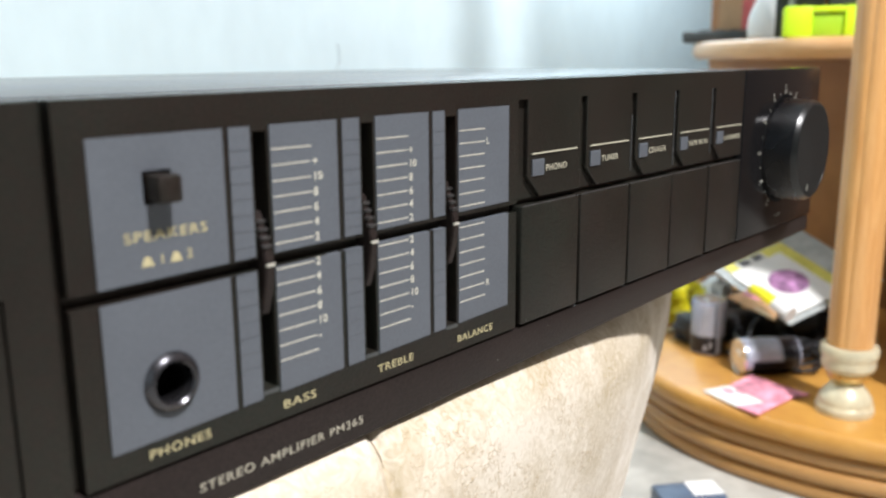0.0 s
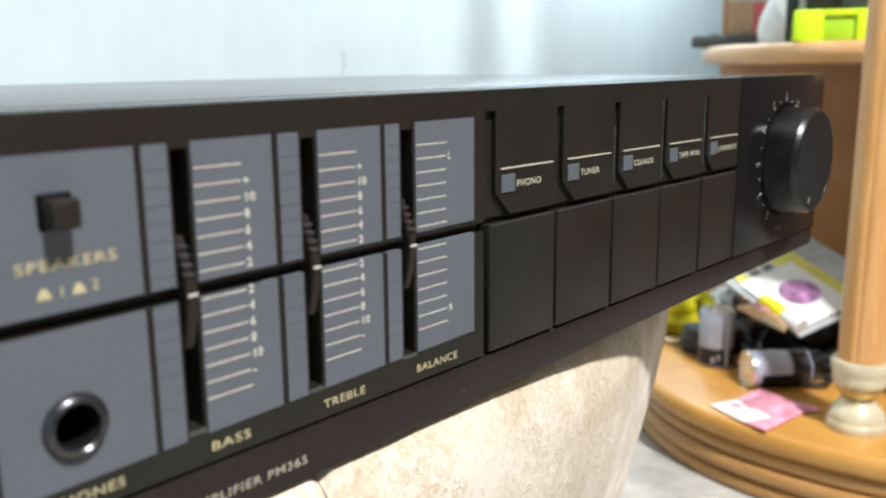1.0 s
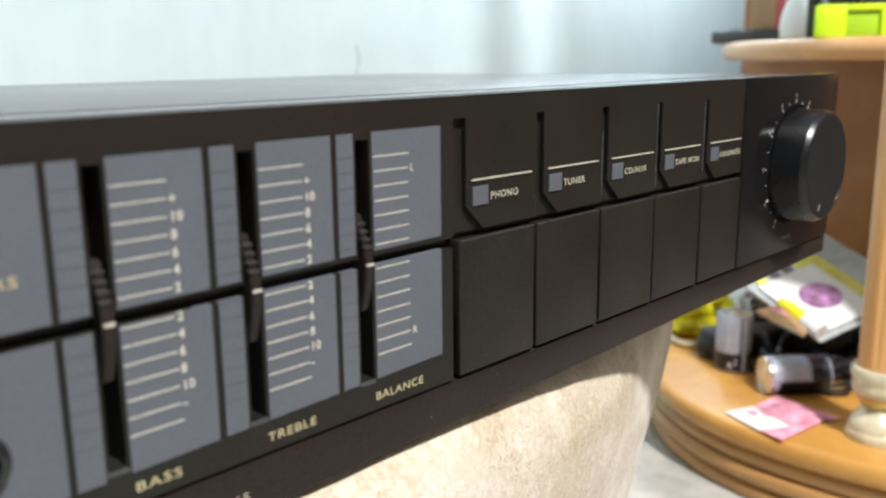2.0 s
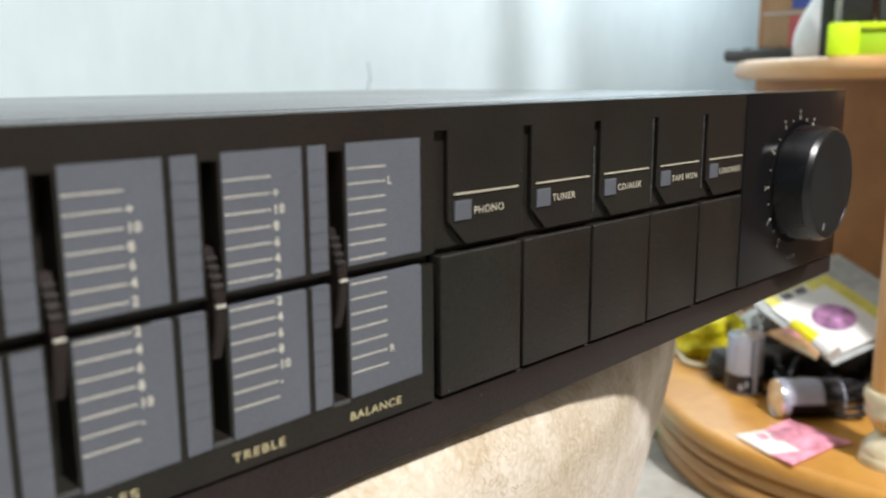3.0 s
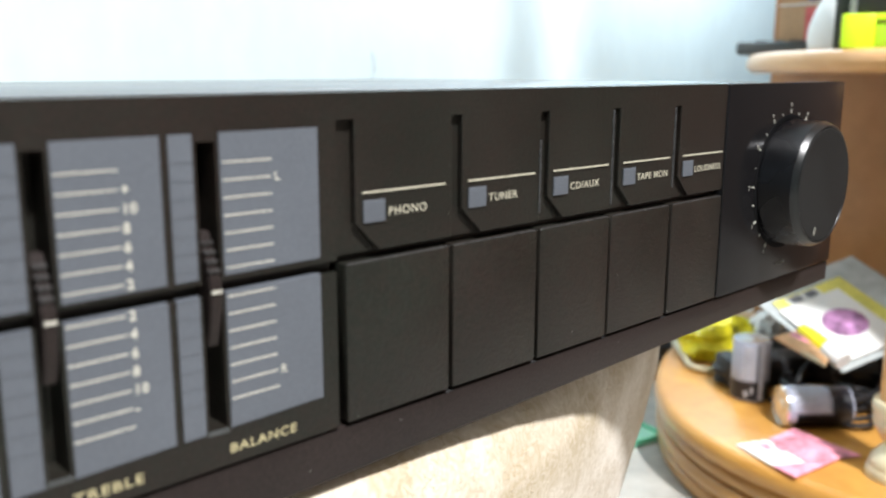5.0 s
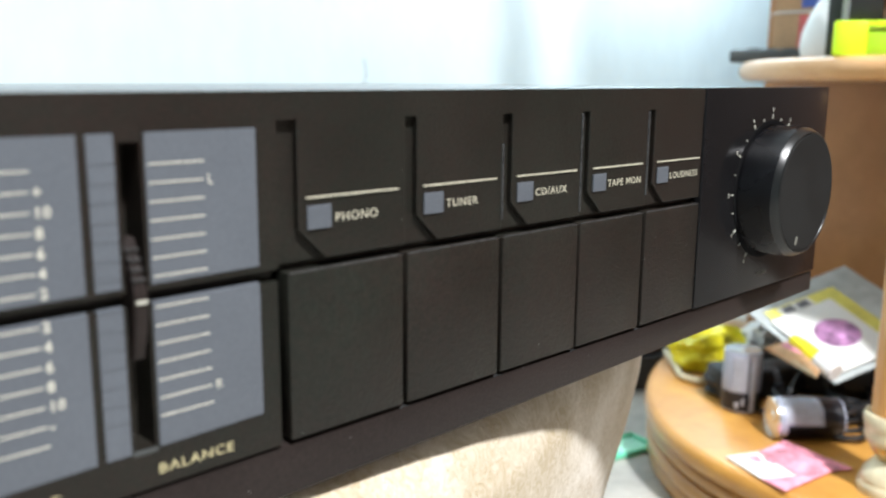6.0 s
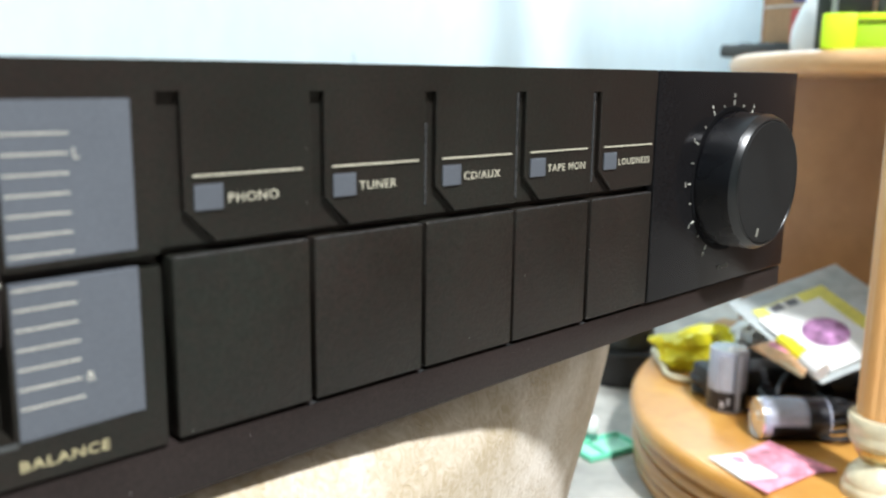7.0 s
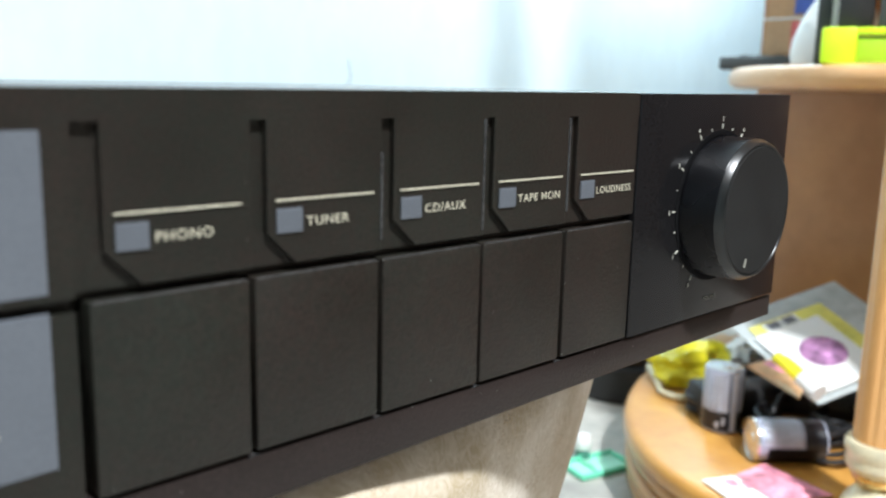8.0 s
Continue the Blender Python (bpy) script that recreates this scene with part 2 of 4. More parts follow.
PINK = material("pink_print", (0.76, 0.30, 0.39), 0.5, 0, 0.45, 110, 0.45, 60)
PRINT_GREY = material("grey_print", (0.16, 0.16, 0.18), 0.5, 0, 0.4, 300)
CARD_YELLOW = material("pale_yellow_print", (0.74, 0.69, 0.16), 0.5, 0, 0.1, 150, 0.15, 30)
PURPLE = material("purple_print", (0.38, 0.19, 0.36), 0.5, 0, 0.5, 90, 0.4, 45)
YELLOW = material("yellow_plastic", (0.85, 0.76, 0.02), 0.4, 0, 0.08, 150, 0.15, 30)
TEAL = material("teal_plastic", (0.25, 0.55, 0.5), 0.4, 0, 0.1, 150)
SLEEVE = material("cloudy_sleeve", (0.45, 0.49, 0.49), 0.25, 0, 0.15, 80, 0.2, 25)
ORANGE_BOARD = material("brown_board", (0.48, 0.29, 0.15), 0.7, 0, 0.1, 200, 0.12, 30)
ORANGE_PRINT = material("peach_print", (0.70, 0.42, 0.22), 0.5, 0, 0.25, 120, 0.2, 40)
MINT = material("mint_plastic", (0.38, 0.78, 0.60), 0.35, 0, 0.08, 200, 0.2, 60)
GREEN = material("green_plastic", (0.17, 0.66, 0.43), 0.4, 0, 0.08, 200, 0.1, 30)
RED = material("red_print", (0.62, 0.11, 0.11), 0.45, 0, 0.1, 150, 0.1, 30)
BLUE = material("blue_print", (0.05, 0.10, 0.42), 0.45, 0, 0.1, 150, 0.1, 30)
PEG_GREEN = material("dark_green_plastic", (0.06, 0.22, 0.16), 0.4, 0, 0.1, 200)
BLUE_GREY = material("blue_grey_plastic", (0.09, 0.13, 0.20), 0.4, 0, 0.1, 150, 0.1, 30)


# ---- mesh helpers ----
def link(name, bm, mat, parent=None, smooth=True, auto=35):
    bm.normal_update()
    me = bpy.data.meshes.new(name)
    if smooth:
        lim = radians(auto)
        for f in bm.faces:
            f.smooth = True
        for e in bm.edges:
            if len(e.link_faces) == 2 and e.calc_face_angle(0) > lim:
                e.smooth = False
    bm.to_mesh(me)
    bm.free()
    if mat is not None:
        me.materials.append(mat)
    ob = new(name, me)
    if parent is not None:
        ob.parent = parent
    return ob


def part(name, bm, mat, parent, label="", **kw):
    return tagged(link(name, bm, mat, parent, **kw), label)


def thing(name, bm, mat, label, category, kind="", group="", **kw):
    return tagged(link(name, bm, mat, None, **kw), label, category, group, kind)


def base(name, place, label, category, turn=0.0, group=""):
    ob = new(name)
    ob.empty_display_size = 0.02
    ob.matrix_basis = Matrix.Translation(place) @ Matrix.Rotation(radians(turn), 4, "Z")
    return tagged(ob, label, category, group)


def box(x0, x1, y0, y1, z0, z1, bevel=0.0, bm=None, seg=2):
    bm = bm or bmesh.new()
    vs = bmesh.ops.create_cube(bm, size=1)["verts"]
    for v in vs:
        v.co = Vector(((x0 + x1) / 2 + v.co.x * (x1 - x0), (y0 + y1) / 2 + v.co.y * (y1 - y0), (z0 + z1) / 2 + v.co.z * (z1 - z0)))
    if bevel > 0:
        es = list({e for v in vs for e in v.link_edges})
        bmesh.ops.bevel(bm, geom=es, offset=bevel, segments=seg, profile=0.5, affect="EDGES")
    return bm


def lathe(profile, n=40, bm=None, m=None):
    """Turns (radius, height) pairs about z; a zero radius closes an end."""
    bm = bm or bmesh.new()
    rings = []
    for r, z in profile:
        if r <= 1e-7:
            ring = [bm.verts.new((0, 0, z))]
        else:
            ring = [bm.verts.new((r * math.cos(2 * math.pi * i / n), r * math.sin(2 * math.pi * i / n), z)) for i in range(n)]
        rings.append(ring)
    for a, b in zip(rings, rings[1:]):
        for i in range(n):
            j = (i + 1) % n
            if len(a) == 1 and len(b) == 1:
                continue
            if len(a) == 1:
                bm.faces.new((a[0], b[j], b[i]))
            elif len(b) == 1:
                bm.faces.new((a[i], a[j], b[0]))
            else:
                bm.faces.new((a[i], a[j], b[j], b[i]))
    bmesh.ops.recalc_face_normals(bm, faces=bm.faces)
    if m is not None:
        bmesh.ops.transform(bm, matrix=m, verts=[v for ring in rings for v in ring])
    return bm


def prism(points, y0, y1, bevel=0.0):
    """A plate from an outline in x and z, from depth y0 (front) to y1."""
    bm = bmesh.new()
    f = [bm.verts.new((x, y0, z)) for x, z in points]
    k = [bm.verts.new((x, y1, z)) for x, z in points]
    bm.faces.new(f)
    bm.faces.new(k[::-1])
    n = len(points)
    for i in range(n):
        j = (i + 1) % n
        bm.faces.new((f[j], f[i], k[i], k[j]))
    bmesh.ops.recalc_face_normals(bm, faces=bm.faces)
    if bevel > 0:
        rim = [e for e in bm.edges if all(abs(v.co.y - y0) < 1e-9 for v in e.verts)]
        bmesh.ops.bevel(bm, geom=rim, offset=bevel, segments=2, profile=0.5, affect="EDGES")
    return bm


def slab(outline, z0, z1, bevel=0.0, seg=3):
    """A board from an outline in x and y."""
    bm = bmesh.new()
    a = [bm.verts.new((x, y, z0)) for x, y in outline]
    b = [bm.verts.new((x, y, z1)) for x, y in outline]
    bm.faces.new(a[::-1])
    bm.faces.new(b)
    n = len(outline)
    for i in range(n):
        j = (i + 1) % n
        bm.faces.new((a[i], a[j], b[j], b[i]))
    bmesh.ops.recalc_face_normals(bm, faces=bm.faces)
    if bevel > 0:
        rim = [e for e in bm.edges if abs(e.verts[0].co.z - e.verts[1].co.z) < 1e-9]
        bmesh.ops.bevel(bm, geom=rim, offset=bevel, segments=seg, profile=0.5, affect="EDGES")
    return bm


def sweep(points, radius, n=8, bm=None, smooth_steps=6):
    """A round cord along a smooth line through the points."""
    bm = bm or bmesh.new()
    pts = [Vector(p) for p in points]
    line = []
    for i in range(len(pts) - 1):
        p0, p1, p2, p3 = pts[max(i - 1, 0)], pts[i], pts[i + 1], pts[min(i + 2, len(pts) - 1)]
        for s in range(smooth_steps):
            t = s / smooth_steps
            line.append(0.5 * ((2 * p1) + (p2 - p0) * t + (2 * p0 - 5 * p1 + 4 * p2 - p3) * t * t + (3 * p1 - p0 - 3 * p2 + p3) * t ** 3))
    line.append(pts[-1])
    rings = []
    for i, p in enumerate(line):
        d = (line[min(i + 1, len(line) - 1)] - line[max(i - 1, 0)]).normalized()
        u = d.cross(Vector((0, 0, 1)) if abs(d.z) < 0.9 else Vector((1, 0, 0))).normalized()
        w = d.cross(u)
        rings.append([bm.verts.new(p + radius * (math.cos(2 * math.pi * k / n) * u + math.sin(2 * math.pi * k / n) * w)) for k in range(n)])
    for a, b in zip(rings, rings[1:]):
        for k in range(n):
            bm.faces.new((a[k], a[(k + 1) % n], b[(k + 1) % n], b[k]))
    bm.faces.new(rings[0][::-1])
    bm.faces.new(rings[-1])
    bmesh.ops.recalc_face_normals(bm, faces=bm.faces)
    return bm


def slanted(bm):
    """Lets the front's upper and lower edge rise slightly to the right, as the case stands."""
    for v in bm.verts:
        if v.co.z > Z(6.90):
            v.co.z += -0.0017 + 0.0024 * (v.co.x - 0.06) / 0.39
        elif v.co.z < Z(6.12):
            v.co.z += -0.0032 + 0.0056 * (v.co.x - 0.05) / 0.40
    return bm


def relief(x0, x1, z0, z1, thick, cuts):
    """A plate with its front at y = 0, sunk by the cuts (x0, x1, z0, z1, depth); a later cut wins."""
    xs = sorted({x0, x1, *[min(max(c[i], x0), x1) for c in cuts for i in (0, 1)]})
    zs = sorted({z0, z1, *[min(max(c[i], z0), z1) for c in cuts for i in (2, 3)]})
    depth = {}
    for i in range(len(xs) - 1):
        for j in range(len(zs) - 1):
            cx, cz, d = (xs[i] + xs[i + 1]) / 2, (zs[j] + zs[j + 1]) / 2, 0.0
            for c in cuts:
                if c[0] < cx < c[1] and c[2] < cz < c[3]:
                    d = c[4]
            depth[i, j] = d
    bm = bmesh.new()
    quad = lambda *vs: bm.faces.new([bm.verts.new(v) for v in vs])
    for (i, j), d in depth.items():
        a, b, c, e = xs[i], xs[i + 1], zs[j], zs[j + 1]
        quad((a, d, c), (b, d, c), (b, d, e), (a, d, e))
        r = depth.get((i + 1, j), thick)
        if r != d:
            quad((b, d, c), (b, r, c), (b, r, e), (b, d, e))
        u = depth.get((i, j + 1), thick)
        if u != d:
            quad((a, d, e), (b, d, e), (b, u, e), (a, u, e))
        if i == 0 and d != thick:
            quad((a, thick, c), (a, d, c), (a, d, e), (a, thick, e))
        if j == 0 and d != thick:
            quad((a, thick, c), (b, thick, c), (b, d, c), (a, d, c))
    bmesh.ops.remove_doubles(bm, verts=bm.verts, dist=1e-6)
    bmesh.ops.recalc_face_normals(bm, faces=bm.faces)
    return bm


def lettering(name, words, x, z, height, mat, parent, y=-0.0001, width=None, label="", align="LEFT", bold=0.004):
    """Raised print on a front that faces -y; x and z name the lower left corner (or the middle)."""
    cu = bpy.data.curves.new(name, "FONT")
    cu.body, cu.size, cu.extrude, cu.align_x = words, 1.0, 0.02, align
    cu.resolution_u, cu.offset = 3, bold
    cu.space_character = 1.12
    ob = new(name, cu)
    dg = bpy.context.evaluated_depsgraph_get()
    me = bpy.data.meshes.new_from_object(ob.evaluated_get(dg))
    bpy.data.objects.remove(ob)
    co = [v.co.copy() for v in me.vertices]
    hx = max(c.x for c in co) - min(c.x for c in co)
    s = height / 0.70
    sx = width / hx if width else s
    for v in me.vertices:
        v.co = Vector((x + v.co.x * sx, y - v.co.z * 0.002, z + v.co.y * s))
    me.materials.clear()
    me.materials.append(mat)
    bm = bmesh.new()
    bm.from_mesh(me)
    bpy.data.meshes.remove(me)
    left, groups = set(bm.verts), []
    while left:
        todo, island = [left.pop()], set()
        while todo:
            v = todo.pop()
            island.add(v)
            for e in v.link_edges:
                o = e.other_vert(v)
                if o in left:
                    left.discard(o)
                    todo.append(o)
        groups.append((min(v.co.x for v in island), max(v.co.x for v in island), island))
    groups.sort(key=lambda g: g[0])
    merged = []
    for g in groups:
        if merged and g[0] < merged[-1][1] - 0.3 * (g[1] - g[0]):
            merged[-1] = (merged[-1][0], max(merged[-1][1], g[1]), merged[-1][2] | g[2])
        else:
            merged.append(g)
    for _, _, island in merged:
        verts = sorted(island, key=lambda v: v.index)
        number = {v: k for k, v in enumerate(verts)}
        faces = [[number[v] for v in f.verts] for f in bm.faces if f.verts[0] in island]
        one = bpy.data.meshes.new(name)
        one.from_pydata([v.co[:] for v in verts], [], faces)
        one.materials.append(mat)
        new(name, one).parent = parent
    bm.free()


# ---- room ----
RX0, RX1, RY0, RY1, RZ = -2.0, 2.45, -2.6, 0.80, 2.5
for name, b in (("floor", (RX0, RX1, RY0, RY1, -0.08, GROUND)),):
    thing(name, box(*b), FLOORING, "grey speckled smooth floor of the room", "floor", "structure")
thing("ceiling", box(RX0 - 0.1, RX1 + 0.1, RY0 - 0.1, RY1 + 0.1, RZ, RZ + 0.1), CEIL, "plain white painted ceiling", "ceiling", "structure")
thing("wall_north", box(RX0 - 0.1, RX1 + 0.1, RY1, RY1 + 0.1, -0.08, RZ), WALL, "pale blue plastered wall with faint scuffs", "wall", "structure")
# South and east walls are unseen; their dark brown keeps reflections and bounce low.
thing("wall_south", box(RX0 - 0.1, RX1 + 0.1, RY0 - 0.1, RY0, -0.08, RZ), BROWN_WALL, "unseen wall, dark brown for the amplifier's reflections", "wall", "structure")
thing("wall_west", box(RX0 - 0.1, RX0, RY0, RY1, -0.08, RZ), WALL, "pale blue plastered wall", "wall", "structure")
thing("wall_east", box(RX1, RX1 + 0.1, RY0, RY1, -0.08, RZ), BROWN_WALL, "unseen wall, dark brown for the amplifier's reflections", "wall", "structure")

# Added out of view so the glossy front mirrors dark brown, not pale floor.
thing("reflected_dark_wall", box(1.25, 1.35, RY0, -0.02, -0.08, RZ), BROWN_WALL, "unseen dark brown wall added for the amplifier's reflections", "wall", "structure")

north = bpy.data.objects["wall_north"]
crack = part("scuff", sweep([(0.868, 0.8, 0.425), (0.872, 0.8, 0.405), (0.866, 0.8, 0.388), (0.874, 0.8, 0.372), (0.870, 0.8, 0.355)], 0.0014, 6), material("scuffed_plaster", (0.42, 0.50, 0.53), 0.8, 0, 0.2, 90), north, "grey scuff in the paint")
# ---- upholstered seat under the amplifier ----
SEAT_TOP = 0.3085
SEAM_X = 0.139


def seat_path():
    """The seat's outline with its outward normals: a long bowed front, tight corners, a straight back."""
    cx, cy, r = 0.161, 0.545, 0.550
    front = []
    xs = [-0.33 + 0.49 * k / 50 for k in range(50)] + [SEAM_X + 0.0011 * k for k in range(-6, 7)]
    for x in sorted(xs):
        front.append((x, -0.005 - 0.035 * (cx - x), 0.035, -1.0, 1 if abs(x - SEAM_X) < 0.02 else 0))
    for k in range(49):
        a = radians(56) * k / 48
        front.append((cx + r * math.sin(a), cy - r * math.cos(a), math.sin(a), -math.cos(a), 0))
    ex, ey = front[-1][0], front[-1][1]
    q = 0.06
    a0 = radians(-34)
    ox, oy = ex - q * math.cos(a0), ey - q * math.sin(a0)
    for k in range(1, 9):
        a = a0 * (1 - k / 8)
        front.append((ox + q * math.cos(a), oy + q * math.sin(a), math.cos(a), math.sin(a), 0))
    right, back, left = ox + q, 0.72, -0.36
    for k in range(1, 8):
        front.append((right, oy + (back - q - oy) * k / 8, 1, 0, 0))
    for k in range(9):
        a = radians(90) * k / 8
        front.append((right - q + q * math.cos(a), back - q + q * math.sin(a), math.cos(a), math.sin(a), 0))
    for k in range(1, 10):
        front.append((right - q + (left + 2 * q - right) * k / 10, back, 0, 1, 0))
    for k in range(9):
        a = radians(90 + 90 * k / 8)
        front.append((left + q + q * math.cos(a), back - q + q * math.sin(a), math.cos(a), math.sin(a), 0))
    for k in range(1, 8):
        front.append((left, back - q + (0.06 + q - back) * k / 8, -1, 0, 0))
    for k in range(1, 8):
        a = radians(180 + 88 * k / 8)
        front.append((left + q * 0.6 + q * 0.6 * math.cos(a), 0.03 + q * 0.6 * math.sin(a), math.cos(a), math.sin(a), 0))
    out = []
    for x, y, nx, ny, m in front:
        l = math.hypot(nx, ny)
        out.append((x, y, nx / l, ny / l, m))
    return out


def seat_mesh():
    bm = bmesh.new()
    path = seat_path()
    rows = [(0.038, GROUND), (0.037, 0.06), (0.032, 0.10), (0.025, 0.14), (0.018, 0.18), (0.011, 0.215), (0.0045, 0.245), (0.001, 0.268), (0.0, 0.284)]
    for k in range(1, 11):
        t = k / 10 * math.pi / 2
        rows.append((0.013 * (1 - math.cos(t)), 0.284 + (SEAT_TOP - 0.284) * math.sin(t)))
    rows += [(0.022, SEAT_TOP), (0.032, SEAT_TOP)]
    rings = []
    for inset, z in rows:
        ring = []
        for x, y, nx, ny, m in path:
            dent = 0.0024 * math.exp(-((x - SEAM_X) / 0.0022) ** 2) if m else 0.0
            puff = 0.0030 * noise.noise(Vector((x * 11, y * 11, z * 16)))
            if z > 0.29:
                puff = puff * 0.4 + 0.0009 * noise.noise(Vector((x * 70, y * 70, 3.0)))
            d = -inset - dent + puff
            ring.append(bm.verts.new((x + nx * d, y + ny * d, z - (dent * 0.6 if z > 0.28 else 0))))
        rings.append(ring)
    n = len(rings[0])
    for a, b in zip(rings, rings[1:]):
        for i in range(n):
            bm.faces.new((a[i], a[(i + 1) % n], b[(i + 1) % n], b[i]))
    bm.faces.new(rings[0][::-1])
    bm.faces.new(rings[-1])
    bmesh.ops.recalc_face_normals(bm, faces=bm.faces)
    return bm


seat = tagged(new("upholstered_seat"), "beige jacquard upholstered seat with a bowed front under the amplifier", "seat")
part("cushion", seat_mesh(), FABRIC, seat, auto=60)
part("seam", sweep([(SEAM_X - 0.002, 0.02, 0.3068), (SEAM_X - 0.001, 0.008, 0.3066), (SEAM_X, 0.0005, 0.300), (SEAM_X + 0.0005, -0.0014, 0.288), (SEAM_X + 0.001, -0.0002, 0.268), (SEAM_X + 0.001, 0.004, 0.245), (SEAM_X + 0.001, 0.011, 0.21)], 0.0006), SEAM, seat, "dark sunken seam")

# ---- amplifier ----
AMP = base("stereo_amplifier", (0, 0, 0.31), "black stereo amplifier with grey control panels on the beige seat", "amplifier")


def X(v):
    return v * D


def Z(v):
    return (v - 6.10) * D


def rect(x0, x1, z0, z1, depth):
    return (X(x0), X(x1), Z(z0), Z(z1), depth)


TOP, SEAMZ, LEFT, SPLIT, RIGHT = 6.935, 6.211, 0.35, 3.572, 4.512
SLIDER = [(1.039, 1.084), (1.344, 1.390), (1.643, 1.692)]
PITCH = 0.3205

cuts = [rect(0.613, 0.637, 6.0, 6.97, 0.0035), rect(0.522, 0.530, 6.217, 6.60, 0.0012),
        rect(0.637, 1.957, 6.556, 6.580, 0.0025), rect(1.957, SPLIT, 6.570, 6.586, 0.0028),
        rect(1.957, SPLIT, 6.20, 6.572, 0.006), rect(1.962, SPLIT, 6.586, 6.872, 0.0016)]
cuts += [rect(a + 0.005, b - 0.005, 6.290, 6.842, 0.007) for a, b in SLIDER]
cuts += [rect(0.793, 0.853, 6.724, 6.786, 0.004), rect(0.823 - 0.043, 0.823 + 0.043, 6.376 - 0.043, 6.376 + 0.043, 0.0075)]
part("front_plate", slanted(relief(X(LEFT), X(SPLIT), Z(SEAMZ), Z(TOP), 0.008, cuts)), BLACK, AMP, smooth=False)
part("volume_plate", slanted(box(X(SPLIT) + 0.0002, X(RIGHT), -0.0006, 0.008, Z(SEAMZ), Z(TOP), 0.0005)), PLATE_GLOSS, AMP)
part("lower_strip", slanted(box(X(LEFT), X(4.525), 0.0006, 0.008, Z(6.10), Z(SEAMZ) - 0.0007, 0.0006)), BLACK_SATIN, AMP)
part("chassis", box(X(LEFT) + 0.001, X(RIGHT) - 0.001, 0.0082, 0.285, Z(6.10), Z(TOP) - 0.0042, 0.0008), BLACK, AMP)
part("cover_fold", slanted(box(X(LEFT) - 0.001, X(RIGHT) + 0.001, 0.0128, 0.034, Z(TOP) - 0.0018, Z(TOP) - 0.0008, 0.0004)), COVER, AMP)
cover = slanted(box(X(LEFT) - 0.001, X(RIGHT) + 0.001, 0.0362, 0.287, Z(TOP) - 0.0018, Z(TOP) - 0.0006, 0.0004))
part("top_cover", cover, COVER, AMP, "grey painted steel cover")
part("cover_lip", slanted(box(X(LEFT), X(RIGHT), 0.0085, 0.0118, Z(TOP) - 0.003, Z(TOP) - 0.0008, 0.0004)), COVER, AMP)

# grey printed panels
TOPZ, MIDU, MIDL, BOTZ = 6.852, 6.582, 6.554, 6.282
UP = [6.803 - 0.0331 * i for i in range(7)]
LOW = [6.549 - 0.0340 * i for i in range(7)]
cols = [(0.691, 0.971), (0.985, 1.037), (1.086, 1.272), (1.288, 1.341), (1.392, 1.578), (1.594, 1.640), (1.694, 1.914)]
for k, (a, b) in enumerate(cols):
    for z0, z1 in ((MIDU, TOPZ), (BOTZ, MIDL)):
        if k == 0 and z0 == MIDU:
            bm = bmesh.new()
            for r in ((a, 0.793, z0, z1), (0.853, b, z0, z1), (0.793, 0.853, z0, 6.724), (0.793, 0.853, 6.786, z1)):
                box(X(r[0]), X(r[1]), -0.0003, 0.001, Z(r[2]), Z(r[3]), 0, bm)
            bmesh.ops.remove_doubles(bm, verts=bm.verts, dist=1e-6)
            part("grey_panel", bm, GREY, AMP, smooth=False)
        elif k == 0:
            bm = bmesh.new()
            for r in ((a, 0.780, z0, z1), (0.866, b, z0, z1), (0.780, 0.866, z0, 6.333), (0.780, 0.866, 6.419, z1)):
                box(X(r[0]), X(r[1]), -0.0003, 0.001, Z(r[2]), Z(r[3]), 0, bm)
            bmesh.ops.remove_doubles(bm, verts=bm.verts, dist=1e-6)
            part("grey_panel", bm, GREY, AMP, smooth=False)
        else:
            part("grey_panel", box(X(a), X(b), -0.0003, 0.001, Z(z0), Z(z1)), GREY, AMP, smooth=False)
        if k in (1, 3, 5):
            for i in range(7):
                z = (UP if z0 == MIDU else LOW)[i] + 0.004
                part("scale_line", box(X(a), X(b), -0.00036, 0.0005, Z(z) - 0.00009, Z(z) + 0.00009), GREY_LINE, AMP, smooth=False)

# the panels' edges rise slightly to the right, most along the bottom
RISE = {TOPZ: (0.0067, 0.85), MIDU: (0.0092, 0.70), MIDL: (0.0060, 0.90), BOTZ: (0.0215, 1.435)}
for ob in AMP.children:
    if ob.name.startswith("grey_panel"):
        for v in ob.data.vertices:
            for z, (slope, x0) in RISE.items():
                if abs(v.co.z - Z(z)) < 1e-6:
                    v.co.z += slope * (v.co.x - X(x0))

# printed scales beside the sliders
for s, x0 in enumerate((1.088, 1.394, 1.698)):
    for i, z in enumerate(UP + LOW):
        long = 0.105 if i not in (0, 13) else 0.108
        part("scale_mark", box(X(x0), X(x0 + long), -0.00042, 0, Z(z) - 0.00014, Z(z) + 0.00014), INK, AMP, smooth=False)
    if s < 2:
        for z, w in list(zip(UP[1:], ("+", "10", "8", "6", "4", "2"))) + list(zip(LOW, ("2", "4", "6", "8", "10", "-"))):
            lettering("scale_number", w, X(x0 + 0.110), Z(z) - 0.0009, 0.0018, INK, AMP, -0.0004, bold=0.025)
    else:
        lettering("scale_letter", "L", X(x0 + 0.112), Z(UP[1]) - 0.0009, 0.0018, INK, AMP, -0.0004)
        lettering("scale_letter", "R", X(x0 + 0.112), Z(LOW[5]) - 0.0009, 0.0018, INK, AMP, -0.0004)

